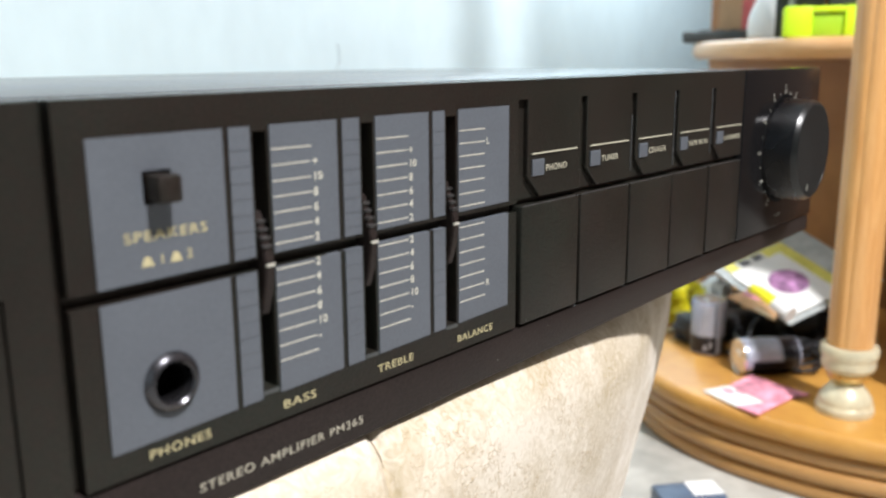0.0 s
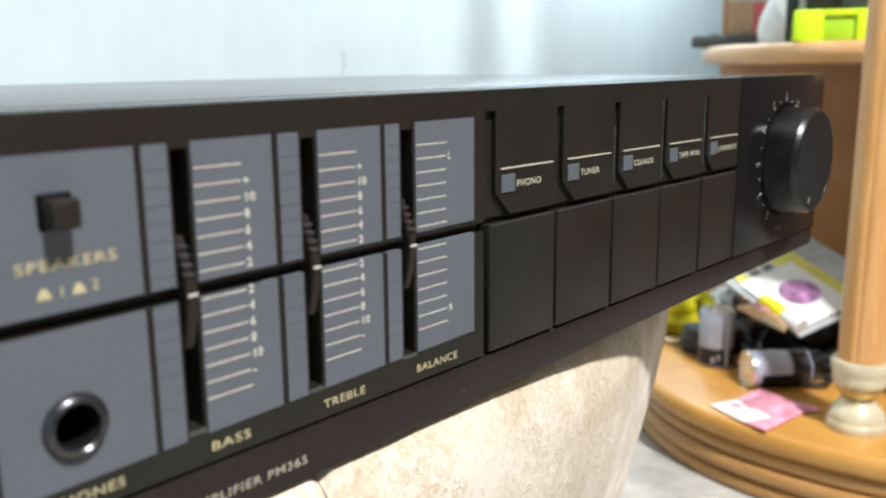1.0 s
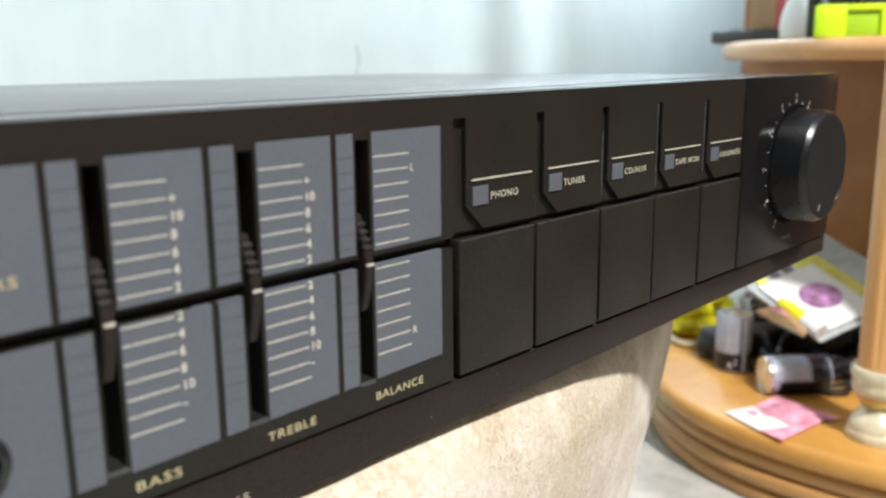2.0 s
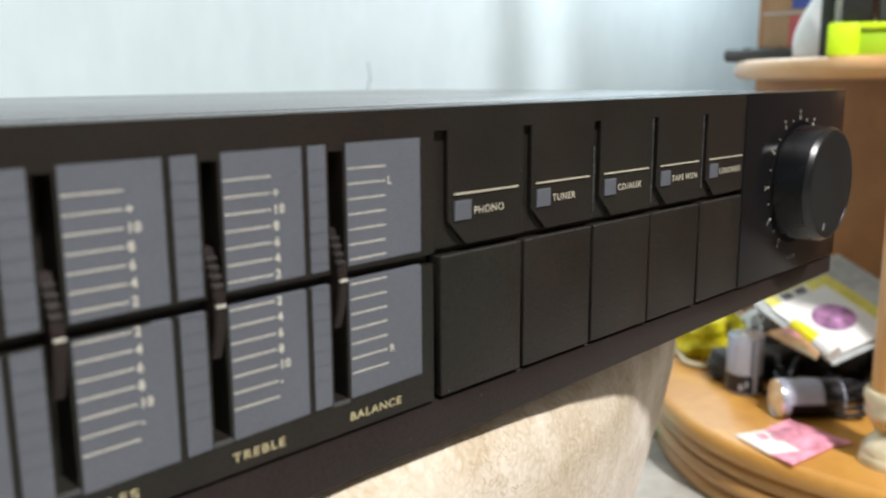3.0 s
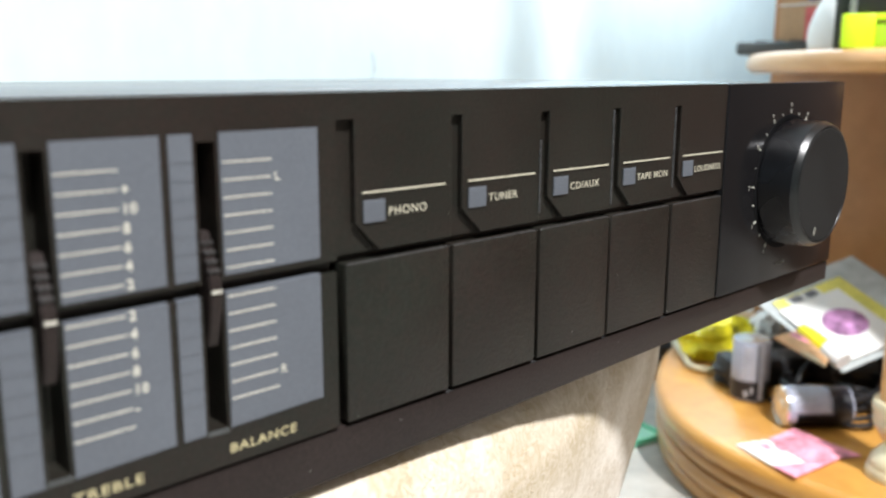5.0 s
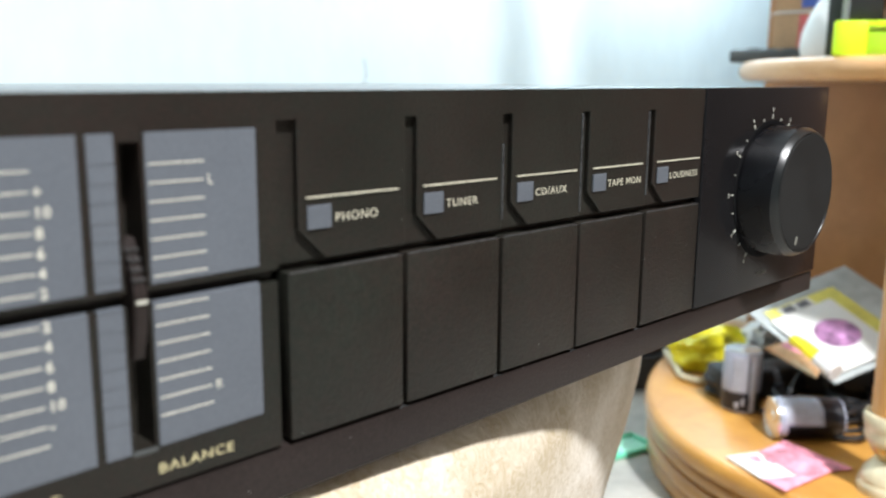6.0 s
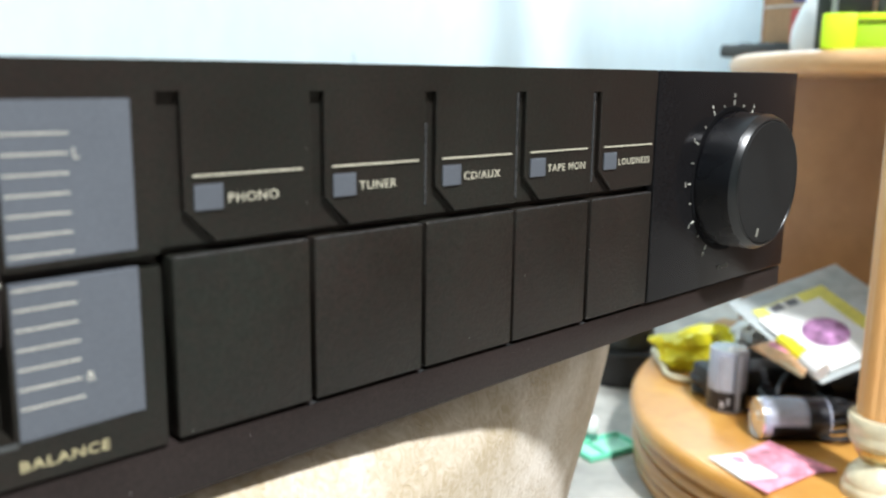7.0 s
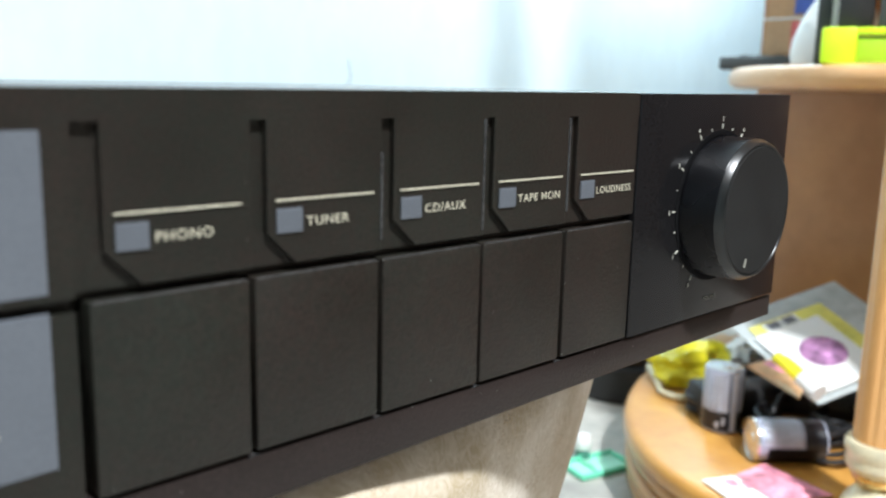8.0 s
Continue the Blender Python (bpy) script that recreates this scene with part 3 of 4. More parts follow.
# slider knobs
for a, b in SLIDER:
    xm = (a + b) / 2
    prof = [(-0.0016, 6.585), (-0.0018, 6.566), (-0.0015, 6.535), (-0.0008, 6.50), (0.0006, 6.455), (0.004, 6.450), (0.004, 6.676), (0.0020, 6.676), (0.0012, 6.655), (-0.0004, 6.615)]
    bm = bmesh.new()
    w = 0.0012
    l = [bm.verts.new((X(xm) - w, y, Z(z))) for y, z in prof]
    r = [bm.verts.new((X(xm) + w, y, Z(z))) for y, z in prof]
    bm.faces.new(l)
    bm.faces.new(r[::-1])
    for i in range(len(prof)):
        j = (i + 1) % len(prof)
        bm.faces.new((l[j], l[i], r[i], r[j]))
    bmesh.ops.recalc_face_normals(bm, faces=bm.faces)
    bmesh.ops.bevel(bm, geom=bm.edges[:], offset=0.0003, segments=2, affect="EDGES")
    knob = part("slider_knob", bm, BLACK_SATIN, AMP)
    for k in range(4):
        z, y = 6.604 + 0.017 * k, -0.0009 + 0.00068 * k
        # The ridges' glints are put into a paler grey than the knob.
        part("grip_ridge", box(X(xm) - 0.0012, X(xm) + 0.0012, y - 0.0006, y + 0.001, Z(z) - 0.00035, Z(z) + 0.00035, 0.0002), GRIP, knob, "grip ridge, its glint a paler grey")
    part("pointer_line", box(X(xm) - 0.0010, X(xm) + 0.0010, -0.0020, -0.0010, Z(6.566) - 0.0003, Z(6.566) + 0.0003), INK, knob, "cream pointer line", smooth=False)
    part("slider_stop", box(X(a), X(b), -0.0003, 0.004, Z(6.278), Z(6.289), 0.0004), CHARCOAL, AMP)

# speaker switch and phones socket
btn = part("speaker_button", box(X(0.799), X(0.849), -0.0048, 0.003, Z(6.728), Z(6.780), 0.0007), BLACK, AMP)
ring = [(0.0040, 0.0012), (0.0040, -0.0009), (0.0041, -0.0015), (0.0045, -0.0019), (0.0052, -0.0016), (0.0060, -0.0006), (0.0062, 0.0003), (0.0062, 0.0010)]
turn_front = Matrix.Translation((X(0.823), 0, Z(6.376))) @ Matrix.Rotation(radians(90), 4, "X")
part("phones_socket", lathe([(r, -y) for r, y in ring], 48, m=turn_front), NICKEL, AMP, "dark nickel socket ring")
part("socket_bore", lathe([(0.0042, -0.0006), (0.0039, -0.0006), (0.0039, -0.0068), (0.0, -0.0068), (0.0, -0.0072), (0.0042, -0.0072), (0.0042, -0.0006)], 32, m=turn_front), RECESS_SHADE, AMP)

# words
lettering("letter", "SPEAKERS", X(0.746), Z(6.658), 0.0019, INK_GOLD, AMP, -0.0004, X(0.176))
lettering("letter", "1", X(0.815), Z(6.610), 0.0019, INK_GOLD, AMP, -0.0004)
lettering("letter", "2", X(0.874), Z(6.612), 0.0019, INK_GOLD, AMP, -0.0004)
for x in (0.792, 0.852):
    part("switch_mark", prism([(X(x - 0.013), Z(6.610)), (X(x + 0.013), Z(6.610)), (X(x + 0.004), Z(6.628)), (X(x - 0.006), Z(6.628))], -0.0004, 0), INK_GOLD, AMP, smooth=False)
lettering("letter", "PHONES", X(0.763), Z(6.233), 0.0019, INK_GOLD, AMP, -0.0002, X(0.138))
lettering("letter", "BASS", X(1.089), Z(6.234), 0.0019, INK_GOLD, AMP, -0.0002, X(0.093))
lettering("letter", "TREBLE", X(1.384), Z(6.234), 0.0019, INK_GOLD, AMP, -0.0002, X(0.127))
lettering("letter", "BALANCE", X(1.688), Z(6.235), 0.0019, INK_GOLD, AMP, -0.0002, X(0.154))
lettering("letter", "STEREO AMPLIFIER PM365", X(0.872), Z(6.118), 0.0020, INK_PALE, AMP, 0.0005, X(0.462))

# selector buttons, each below its label plate
NAMES = ("PHONO", "TUNER", "CD/AUX", "TAPE MON", "LOUDNESS")
WIDE = (0.112, 0.106, 0.130, 0.164, 0.162)
for k in range(5):
    x = 1.979 + PITCH * k - 0.003 * (k == 3)
    part("selector_button", box(X(x), X(min(x + 0.308, SPLIT - 0.004)), -0.0004, 0.005, Z(6.214), Z(6.569), 0.0005), BLACK, AMP)
    a, b = x + 0.031, min(x + 0.327 - 0.010, SPLIT - 0.001)
    pts = [(a, 6.872), (b, 6.872), (b, 6.588), (a + 0.066, 6.588), (a, 6.652)]
    plate = prism([(X(u), Z(v)) for u, v in pts], 0.0, 0.0017)
    rim = [e for e in plate.edges if all(abs(v.co.y) < 1e-9 for v in e.verts) and min(v.co.z for v in e.verts) < Z(6.80)]
    bmesh.ops.bevel(plate, geom=rim, offset=0.0003, segments=2, profile=0.5, affect="EDGES")
    part("label_plate", plate, BLACK, AMP, smooth=False)
    part("label_line", box(X(x + 0.049), X(x + 0.293), -0.0004, 0, Z(6.716) - 0.00018, Z(6.716) + 0.00018), INK_LABEL, AMP, smooth=False)
    part("indicator_window", box(X(x + 0.050), X(x + 0.110), -0.0005, 0, Z(6.651), Z(6.699), 0.0001), GREY, AMP, "slate grey window", smooth=False)
    for i in range(4):
        z = Z(6.6605 + 0.0097 * i)
        part("window_line", box(X(x + 0.051), X(x + 0.109), -0.00056, -0.0002, z - 0.00009, z + 0.00009), GREY_LINE, AMP, smooth=False)
    lettering("letter", NAMES[k], X(x + 0.120), Z(6.661), 0.0019, INK_LABEL, AMP, -0.0003, X(WIDE[k]))

# glints on button and groove edges, put in as pale strips; chipped paint
for k in range(5):
    x = 1.979 + PITCH * k - 0.003 * (k == 3)
    part("edge_glint", box(X(x) + 0.0006, X(min(x + 0.308, SPLIT - 0.004)) - 0.0006, -0.00036, 0.0002, Z(6.569) - 0.0004, Z(6.569) + 0.00002, 0.0001), GLINT_CHIP, AMP, smooth=False)
    if k:
        for dx, dz, w in ((-0.012, 0.0, 0.00035), (-0.004, 0.003, 0.0005), (0.006, 0.001, 0.0003)):
            part("paint_chip", box(X(x + dx) - w, X(x + dx) + w, 0.0003, 0.0012, Z(6.2015 + dz) - 0.00010, Z(6.2015 + dz) + 0.00012, 0.00008), GLINT_CHIP, AMP, smooth=False)
for k, (z0, z1) in ((2, (6.61, 6.80)), (3, (6.60, 6.868)), (4, (6.62, 6.868))):
    x = 1.979 + PITCH * k - 0.003 * (k == 3) - 0.0048
    part("edge_glint", box(X(x - 0.003), X(x + 0.0036), -0.0004, 0.0016, Z(z0), Z(z1), 0.0003), GLINT_CHIP, AMP, smooth=False)
chips = random.Random(11)
for k in range(26):
    c = chips.randrange(5)
    x = 1.979 + PITCH * c + chips.choice((0.001, 0.304, chips.uniform(0, 0.3)))
    z = chips.choice((6.567, 6.567, 6.224, chips.uniform(6.23, 6.56), chips.uniform(6.60, 6.86)))
    r = chips.uniform(0.0001, 0.00022)
    part("paint_chip", lathe([(0.0, 0.0), (r, 0.0), (r * 0.7, 0.0001), (0.0, 0.0001)], 6, m=Matrix.Translation((X(x), -0.00042 if z < 6.58 else -0.00022, Z(z))) @ Matrix.Rotation(radians(90), 4, "X")), WORN, AMP)
for k in range(10):
    x = chips.uniform(0.7, 4.4)
    r = chips.uniform(0.0001, 0.0002)
    part("paint_chip", lathe([(0.0, 0.0), (r, 0.0), (r * 0.7, 0.0001), (0.0, 0.0001)], 6, m=Matrix.Translation((X(x), 0.0005, Z(chips.uniform(6.125, 6.21)))) @ Matrix.Rotation(radians(90), 4, "X")), WORN, AMP)

# volume knob with its dial
KX, KZ = X(4.040), Z(6.577)
dial = Matrix.Translation((KX, 0, KZ)) @ Matrix.Rotation(radians(90), 4, "X")
# Dark ring stands in for the shaded gap round the knob's base.
part("knob_gap_shade", lathe([(0.0248, 0.0006), (0.0247, 0.0009), (0.0232, 0.0009), (0.0228, 0.0006)], 64, m=dial), RECESS_SHADE, AMP)
vol = part("volume_knob", lathe([(0.0, 0.0006), (0.0227, 0.0006), (0.0229, 0.0012), (0.0229, 0.0030), (0.0227, 0.0126), (0.0224, 0.0129), (0.0, 0.0129)], 96, m=dial), KNOB_PAINT, AMP, "black lacquered round volume knob", auto=18)
part("knob_bevel", lathe([(0.0222, 0.0127), (0.0226, 0.01285), (0.0216, 0.0147), (0.0212, 0.0151), (0.0209, 0.01515), (0.0206, 0.0149), (0.0204, 0.0142), (0.0200, 0.0130)], 96, m=dial), KNOB_BEVEL, vol, "bevelled shiny rim", auto=50)
part("knob_face", lathe([(0.0, 0.0131), (0.02035, 0.0131), (0.02035, 0.0148), (0.0201, 0.0150), (0.0, 0.0150)], 96, m=dial), KNOB_FACE, vol, "matt black knob face")
part("knob_pointer", box(-0.0006, 0.0006, -0.0152, -0.0146, 0.0158, 0.0186), INK_DIM, vol, smooth=False).matrix_basis = Matrix.Translation((KX, 0, KZ)) @ Matrix.Rotation(radians(198), 4, "Y")
for i in range(11):
    a = radians(90 + 30 * (5 - i))
    r0 = 0.0252
    ob = part("dial_mark", box(-0.00018, 0.00018, -0.0009, -0.0004, r0, r0 + 0.0016), INK_SOFT, AMP, smooth=False)
    ob.matrix_basis = Matrix.Translation((KX, 0, KZ)) @ Matrix.Rotation(radians(90) - a, 4, "Y")
    if i < 10:
        h = a - radians(15)
        ob = part("dial_mark", box(-0.00012, 0.00012, -0.0009, -0.0004, r0, r0 + 0.0008), INK_SOFT, AMP, smooth=False)
        ob.matrix_basis = Matrix.Translation((KX, 0, KZ)) @ Matrix.Rotation(radians(90) - h, 4, "Y")
    lettering("dial_number", str(i), KX + 0.0284 * math.cos(a), KZ + 0.0284 * math.sin(a) - 0.0007, 0.0014, INK_SOFT, AMP, -0.0008, align="CENTER")
lettering("letter", "VOLUME", KX, Z(6.262), 0.0013, INK_DIM, AMP, -0.0008, 0.0075, align="CENTER")


# ---- corner shelf cabinet ----
def half_round(cx, cy, a, b, n=2.0, steps=48):
    out = []
    last = math.pi / 2 + math.asin(min(1.0, (cy + 0.15) / b))
    for i in range(steps + 1):
        t = math.pi / 2 + last * i / steps
        c, s = math.cos(t), math.sin(t)
        out.append(((cx + a * math.copysign(abs(c) ** (2 / n), c)) * D, (cy + b * math.copysign(abs(s) ** (2 / n), s)) * D))
    out.append((cx * D, out[-1][1]))
    return out


CAB = base("shelf_cabinet", P(11.9, 0.5, FLOOR + GROUND / D), "honey-coloured wooden cabinet end with rounded shelves and a turned post", "cabinet")


def into(ob):
    """Keeps a part, built in room places, where it is under the cabinet."""
    ob.matrix_parent_inverse = Matrix.Translation(-CAB.location)
    return ob


def hgt(z):
    return (z - FLOOR) * D


into(part("bottom_shelf", slab(half_round(11.25, 0.8, 4.28, 2.93, 2.3), hgt(3.81), hgt(4.01), 0.0075), OAK, CAB))
for k, (z0, z1, inset) in enumerate(((3.665, 3.805, 0.05), (3.515, 3.66, 0.03), (3.36, 3.51, 0.05))):
    into(part("plinth_moulding", slab(half_round(11.25, 0.8, 4.28 - inset, 2.93 - inset, 2.3), hgt(z0), hgt(z1), 0.0058), OAK_EDGE, CAB))
into(part("upper_shelf", slab(half_round(11.9, 0.5, 3.75, 3.15), hgt(6.99), hgt(7.19), 0.009), OAK_PALE, CAB))
into(part("side_board", box(0.835, 1.188, 0.012, 0.030, hgt(4.012), 1.72, 0.002), OAK_BACK, CAB))
into(part("back_panel", box(1.19, 1.21, -0.015, 0.385, GROUND, 1.75, 0.002), OAK_BACK, CAB))
into(part("body", box(1.212, 1.70, -0.015, 0.383, GROUND, 1.75, 0.004), OAK_BACK, CAB))
CX, CY = 0.757, 0.053


def turned(name, profile, mat, label=""):
    bm = lathe(profile, 48)
    bmesh.ops.transform(bm, matrix=Matrix.Translation((CX, CY, 0)), verts=bm.verts)
    return into(part(name, bm, mat, CAB, label))


# the post is fluted: shallow grooves run up the shaft
shaft = bmesh.new()
rings = []
for z in (0.1615, 0.166, 0.172, 0.60, 1.10, 1.72):
    flat = 0.6 if z < 0.17 else 1.0
    rings.append([shaft.verts.new((CX + (0.0186 - 0.0010 * flat * max(0.0, math.cos(k * math.pi / 6)) ** 3) * math.cos(2 * math.pi * k / 96),
                                   CY + (0.0186 - 0.0010 * flat * max(0.0, math.cos(k * math.pi / 6)) ** 3) * math.sin(2 * math.pi * k / 96), z)) for k in range(96)])
for p, q in zip(rings, rings[1:]):
    for k in range(96):
        shaft.faces.new((p[k], p[(k + 1) % 96], q[(k + 1) % 96], q[k]))
shaft.faces.new(rings[0][::-1])
shaft.faces.new(rings[-1])
into(part("post", shaft, OAK_POST, CAB))
turned("post_foot", [(0.0, 0.101), (0.0232, 0.101), (0.0238, 0.1045), (0.0232, 0.108), (0.0220, 0.1095), (0.0222, 0.1115), (0.0205, 0.1165), (0.0170, 0.121), (0.0140, 0.1245), (0.0130, 0.1265), (0.0, 0.1265)], CREAM_GILT, "cream gilt foot of the post")
turned("post_bead", [(0.0, 0.1265), (0.0128, 0.1265), (0.0122, 0.129), (0.0150, 0.1310), (0.0172, 0.1345), (0.0178, 0.137), (0.0170, 0.139), (0.0, 0.139)], BRASS, "brass bead ring")
turned("post_collar", [(0.0, 0.139), (0.0196, 0.139), (0.0214, 0.1415), (0.0222, 0.1450), (0.0214, 0.148), (0.0220, 0.1500), (0.0232, 0.1540), (0.0234, 0.1585), (0.0224, 0.1610), (0.0, 0.1612)], CREAM_GILT, "cream gilt collar of the post")


# ---- things on the bottom shelf ----
def battery(label):
    ob = base("battery", (0, 0, 0), label, "battery", group="batteries on the shelf")
    part("wrapper", lathe([(0.0, 0.0015), (0.0166, 0.0015), (0.0170, 0.003), (0.0170, 0.0590), (0.0166, 0.0600), (0.0, 0.0600)], 40), CELL_LABEL, ob)
    part("black_band", lathe([(0.0171, 0.003), (0.01715, 0.003), (0.01715, 0.021), (0.0171, 0.021)], 40), CELL_BLACK, ob, "black printed band")
    for a0, a1, z0, z1, mat in ((150, 192, 0.023, 0.056, CELL_PALE), (196, 200, 0.003, 0.058, CELL_BLACK), (204, 222, 0.003, 0.058, CELL_PALE), (160, 172, 0.006, 0.012, CELL_PALE), (180, 188, 0.009, 0.016, CELL_PALE)):
        bm = bmesh.new()
        cols = [[bm.verts.new((0.01722 * math.cos(radians(a0 + (a1 - a0) * i / 6)), 0.01722 * math.sin(radians(a0 + (a1 - a0) * i / 6)), z)) for z in (z0, z1)] for i in range(7)]
        for p, q in zip(cols, cols[1:]):
            bm.faces.new((p[0], q[0], q[1], p[1]))
        bmesh.ops.solidify(bm, geom=bm.faces[:], thickness=-0.00008)
        part("print", bm, mat, ob)
    part("end_cap", lathe([(0.0, 0.0), (0.0100, 0.0), (0.0115, 0.0007), (0.0150, 0.0007), (0.0158, 0.0016), (0.0, 0.0016)], 40), COPPER, ob)
    part("contact_cap", lathe([(0.0, 0.0598), (0.0160, 0.0598), (0.0160, 0.0606), (0.0060, 0.0606), (0.0055, 0.0615), (0.0, 0.0615)], 40), STEEL, ob)
    return ob


SH = hgt(4.01)
cell = battery("standing silver-blue and black battery on the wooden shelf")
cell.matrix_basis = Matrix.Translation((0.832, 0.211, SH)) @ Matrix.Rotation(radians(30), 4, "Z") @ Matrix.Diagonal((1.0, 1.0, 0.95, 1.0))
lying = copy_thing(cell, Matrix.Translation((0.831, 0.121, SH + 0.0172)) @ Matrix.Rotation(radians(136), 4, "Z") @ Matrix.Rotation(radians(90), 4, "Y") @ Matrix.Rotation(radians(70), 4, "Z"))
tagged(lying, "silver-blue and black battery lying on the wooden shelf")
wrap = bmesh.new()
cols = [[wrap.verts.new((0.01732 * math.cos(radians(a)), 0.01732 * math.sin(radians(a)), z)) for z in (0.010, 0.052)] for a in range(-110, 17, 9)]
for p, q in zip(cols, cols[1:]):
    wrap.faces.new((p[0], q[0], q[1], p[1]))
bmesh.ops.solidify(wrap, geom=wrap.faces[:], thickness=-0.00008)
part("black_panel", wrap, CELL_BLACK, lying, "black printed side of the wrapper")

wrap = bmesh.new()
cols = [[wrap.verts.new((0.01732 * math.cos(radians(a)), 0.01732 * math.sin(radians(a)), z)) for z in (0.024, 0.055)] for a in range(24, 133, 9)]
for p, q in zip(cols, cols[1:]):
    wrap.faces.new((p[0], q[0], q[1], p[1]))
bmesh.ops.solidify(wrap, geom=wrap.faces[:], thickness=-0.00008)
part("pale_panel", wrap, CELL_PALE, lying, "pale silver side of the wrapper")
part("end_ring", lathe([(0.0158, 0.0590), (0.01745, 0.0590), (0.0175, 0.0600), (0.0170, 0.0612), (0.0160, 0.0612), (0.0158, 0.0604)], 40), STEEL, lying, "bright steel end ring")

# paper leaflets at the shelf's edge
def sheet(corners, lift, bend=0.0, n=8):
    """A thin leaf between four corners (in order), slightly bent, with its own thickness."""
    bm = bmesh.new()
    a, b, c, d = (Vector(p) for p in corners)
    grid = []
    for i in range(n + 1):
        row = []
        for j in range(n + 1):
            u, v = i / n, j / n
            p = a.lerp(b, u).lerp(d.lerp(c, u), v)
            row.append(bm.verts.new(p + Vector((0, 0, bend * math.sin(math.pi * u) * math.sin(math.pi * v)))))
        grid.append(row)
    for i in range(n):
        for j in range(n):
            bm.faces.new((grid[i][j], grid[i + 1][j], grid[i + 1][j + 1], grid[i][j + 1]))
    bmesh.ops.recalc_face_normals(bm, faces=bm.faces)
    bmesh.ops.solidify(bm, geom=bm.faces[:], thickness=lift)
    return bm


leaf = tagged(new("leaflet"), "pink and white printed paper leaflet lying at the shelf's edge", "leaflet")
part("white_half", sheet([P(7.20, 1.65, 4.03), P(7.46, 1.51, 4.035), P(7.26, 1.10, 4.035), P(7.03, 1.27, 4.03)], 0.0006, 0.001), WHITE, leaf)
part("pink_half", sheet([P(7.47, 1.51, 4.036), P(7.81, 1.45, 4.05), P(7.72, 0.86, 4.03), P(7.27, 1.10, 4.036)], 0.0006, 0.0025), PINK, leaf, "pink printed half")
part("pink_edge", sheet([P(7.028, 1.262, 4.03), P(7.262, 1.092, 4.035), P(7.52, 0.955, 4.034), P(6.97, 1.05, 4.03)], 0.0006, 0.0006), PINK, leaf, "pink printed border")
for k in range(3):
    part("print_bar", sheet([P(7.30 + 0.07 * k, 1.52 - 0.10 * k, 4.043), P(7.36 + 0.07 * k, 1.47 - 0.10 * k, 4.043), P(7.30 + 0.07 * k, 1.38 - 0.10 * k, 4.043), P(7.24 + 0.07 * k, 1.43 - 0.10 * k, 4.043)], 0.0003, 0.0, 1), PINK, leaf)

# black pile of adapters and leads that carries the sleeve
adapter = base("power_adapter", P(9.75, 1.75, 4.01), "black plastic power adapter lying on the shelf under leads", "adapter", 25)
part("case", box(-0.055, 0.055, -0.045, 0.045, 0.0, 0.045, 0.006), RUBBER, adapter)
part("prong_plate", box(-0.058, -0.0545, -0.02, 0.02, 0.012, 0.032, 0.001), CHARCOAL, adapter)
adapter2 = base("power_adapter", P(8.78, 2.22, 4.01), "small black plastic power adapter lying on the shelf", "adapter", -35)
part("case", box(-0.042, 0.042, -0.018, 0.018, 0.0, 0.030, 0.006), RUBBER, adapter2)
part("strain_relief", lathe([(0.0, 0.0), (0.006, 0.0), (0.004, 0.016), (0.0, 0.016)], 16, m=Matrix.Translation((0.042, 0, 0.014)) @ Matrix.Rotation(radians(90), 4, "Y")), RUBBER, adapter2)
rng = random.Random(4)


def lead(cx, cy, rx, ry, turns, z0, thick, mat, label, wobble=0.006):
    pts = []
    for k in range(int(turns * 12) + 1):
        a = 2 * math.pi * k / 12
        pts.append(((cx + 10 * wobble * rng.uniform(-1, 1)) * D + rx * math.cos(a), (cy + 10 * wobble * rng.uniform(-1, 1)) * D + ry * math.sin(a),
                    hgt(z0) + thick + 0.0045 * k / 12 + 0.002 * rng.random()))
    return thing("lead", sweep(pts, thick, 8, None, 4), mat, label, "cable", group="leads on the shelf")


lead(8.85, 1.55, 0.055, 0.035, 3.2, 4.01, 0.0028, RUBBER, "black coiled lead lying in a heap on the shelf")
lead(8.95, 2.35, 0.05, 0.028, 2.5, 4.01, 0.0026, RUBBER, "black coiled lead lying in a heap on the shelf")
lead(9.25, 1.25, 0.06, 0.03, 3.4, 4.01, 0.003, RUBBER, "black coiled lead lying in a heap on the shelf")
lead(8.55, 1.30, 0.035, 0.03, 2.2, 4.01, 0.0024, RUBBER, "black coiled lead lying in a heap on the shelf")
thing("lead", sweep([P(9.15, 3.40, 4.08), P(8.85, 3.10, 4.05), P(8.62, 2.88, 4.05), P(8.66, 2.66, 4.05), P(8.95, 2.62, 4.07), P(9.3, 2.8, 4.05)], 0.0032, 10), CREAM_GILT, "cream lead lying along the shelf's edge", "cable", group="leads on the shelf")
thing("lead", sweep([P(8.30, 1.90, 4.05), P(8.62, 1.84, 4.05), P(8.95, 1.80, 4.30), P(9.3, 1.45, 4.42), P(9.2, 1.05, 4.2), P(8.9, 0.9, 4.05)], 0.0026, 10), RUBBER, "black lead looping over the heap", "cable", group="leads on the shelf")

# printed card in a cloudy sleeve, tilted on the heap
N0 = P(8.62, 1.38, 4.47)
E1 = Vector((0.29, 0.69, 0.23)).normalized()
E2 = Vector((0.56, -0.11, 0.21))
E2 = (E2 - E1 * E2.dot(E1)).normalized()
E3 = E1.cross(E2) if E1.cross(E2).z > 0 else E2.cross(E1)


def on_card(u, v, h):
    return N0 + E1 * u + E2 * v + E3 * h


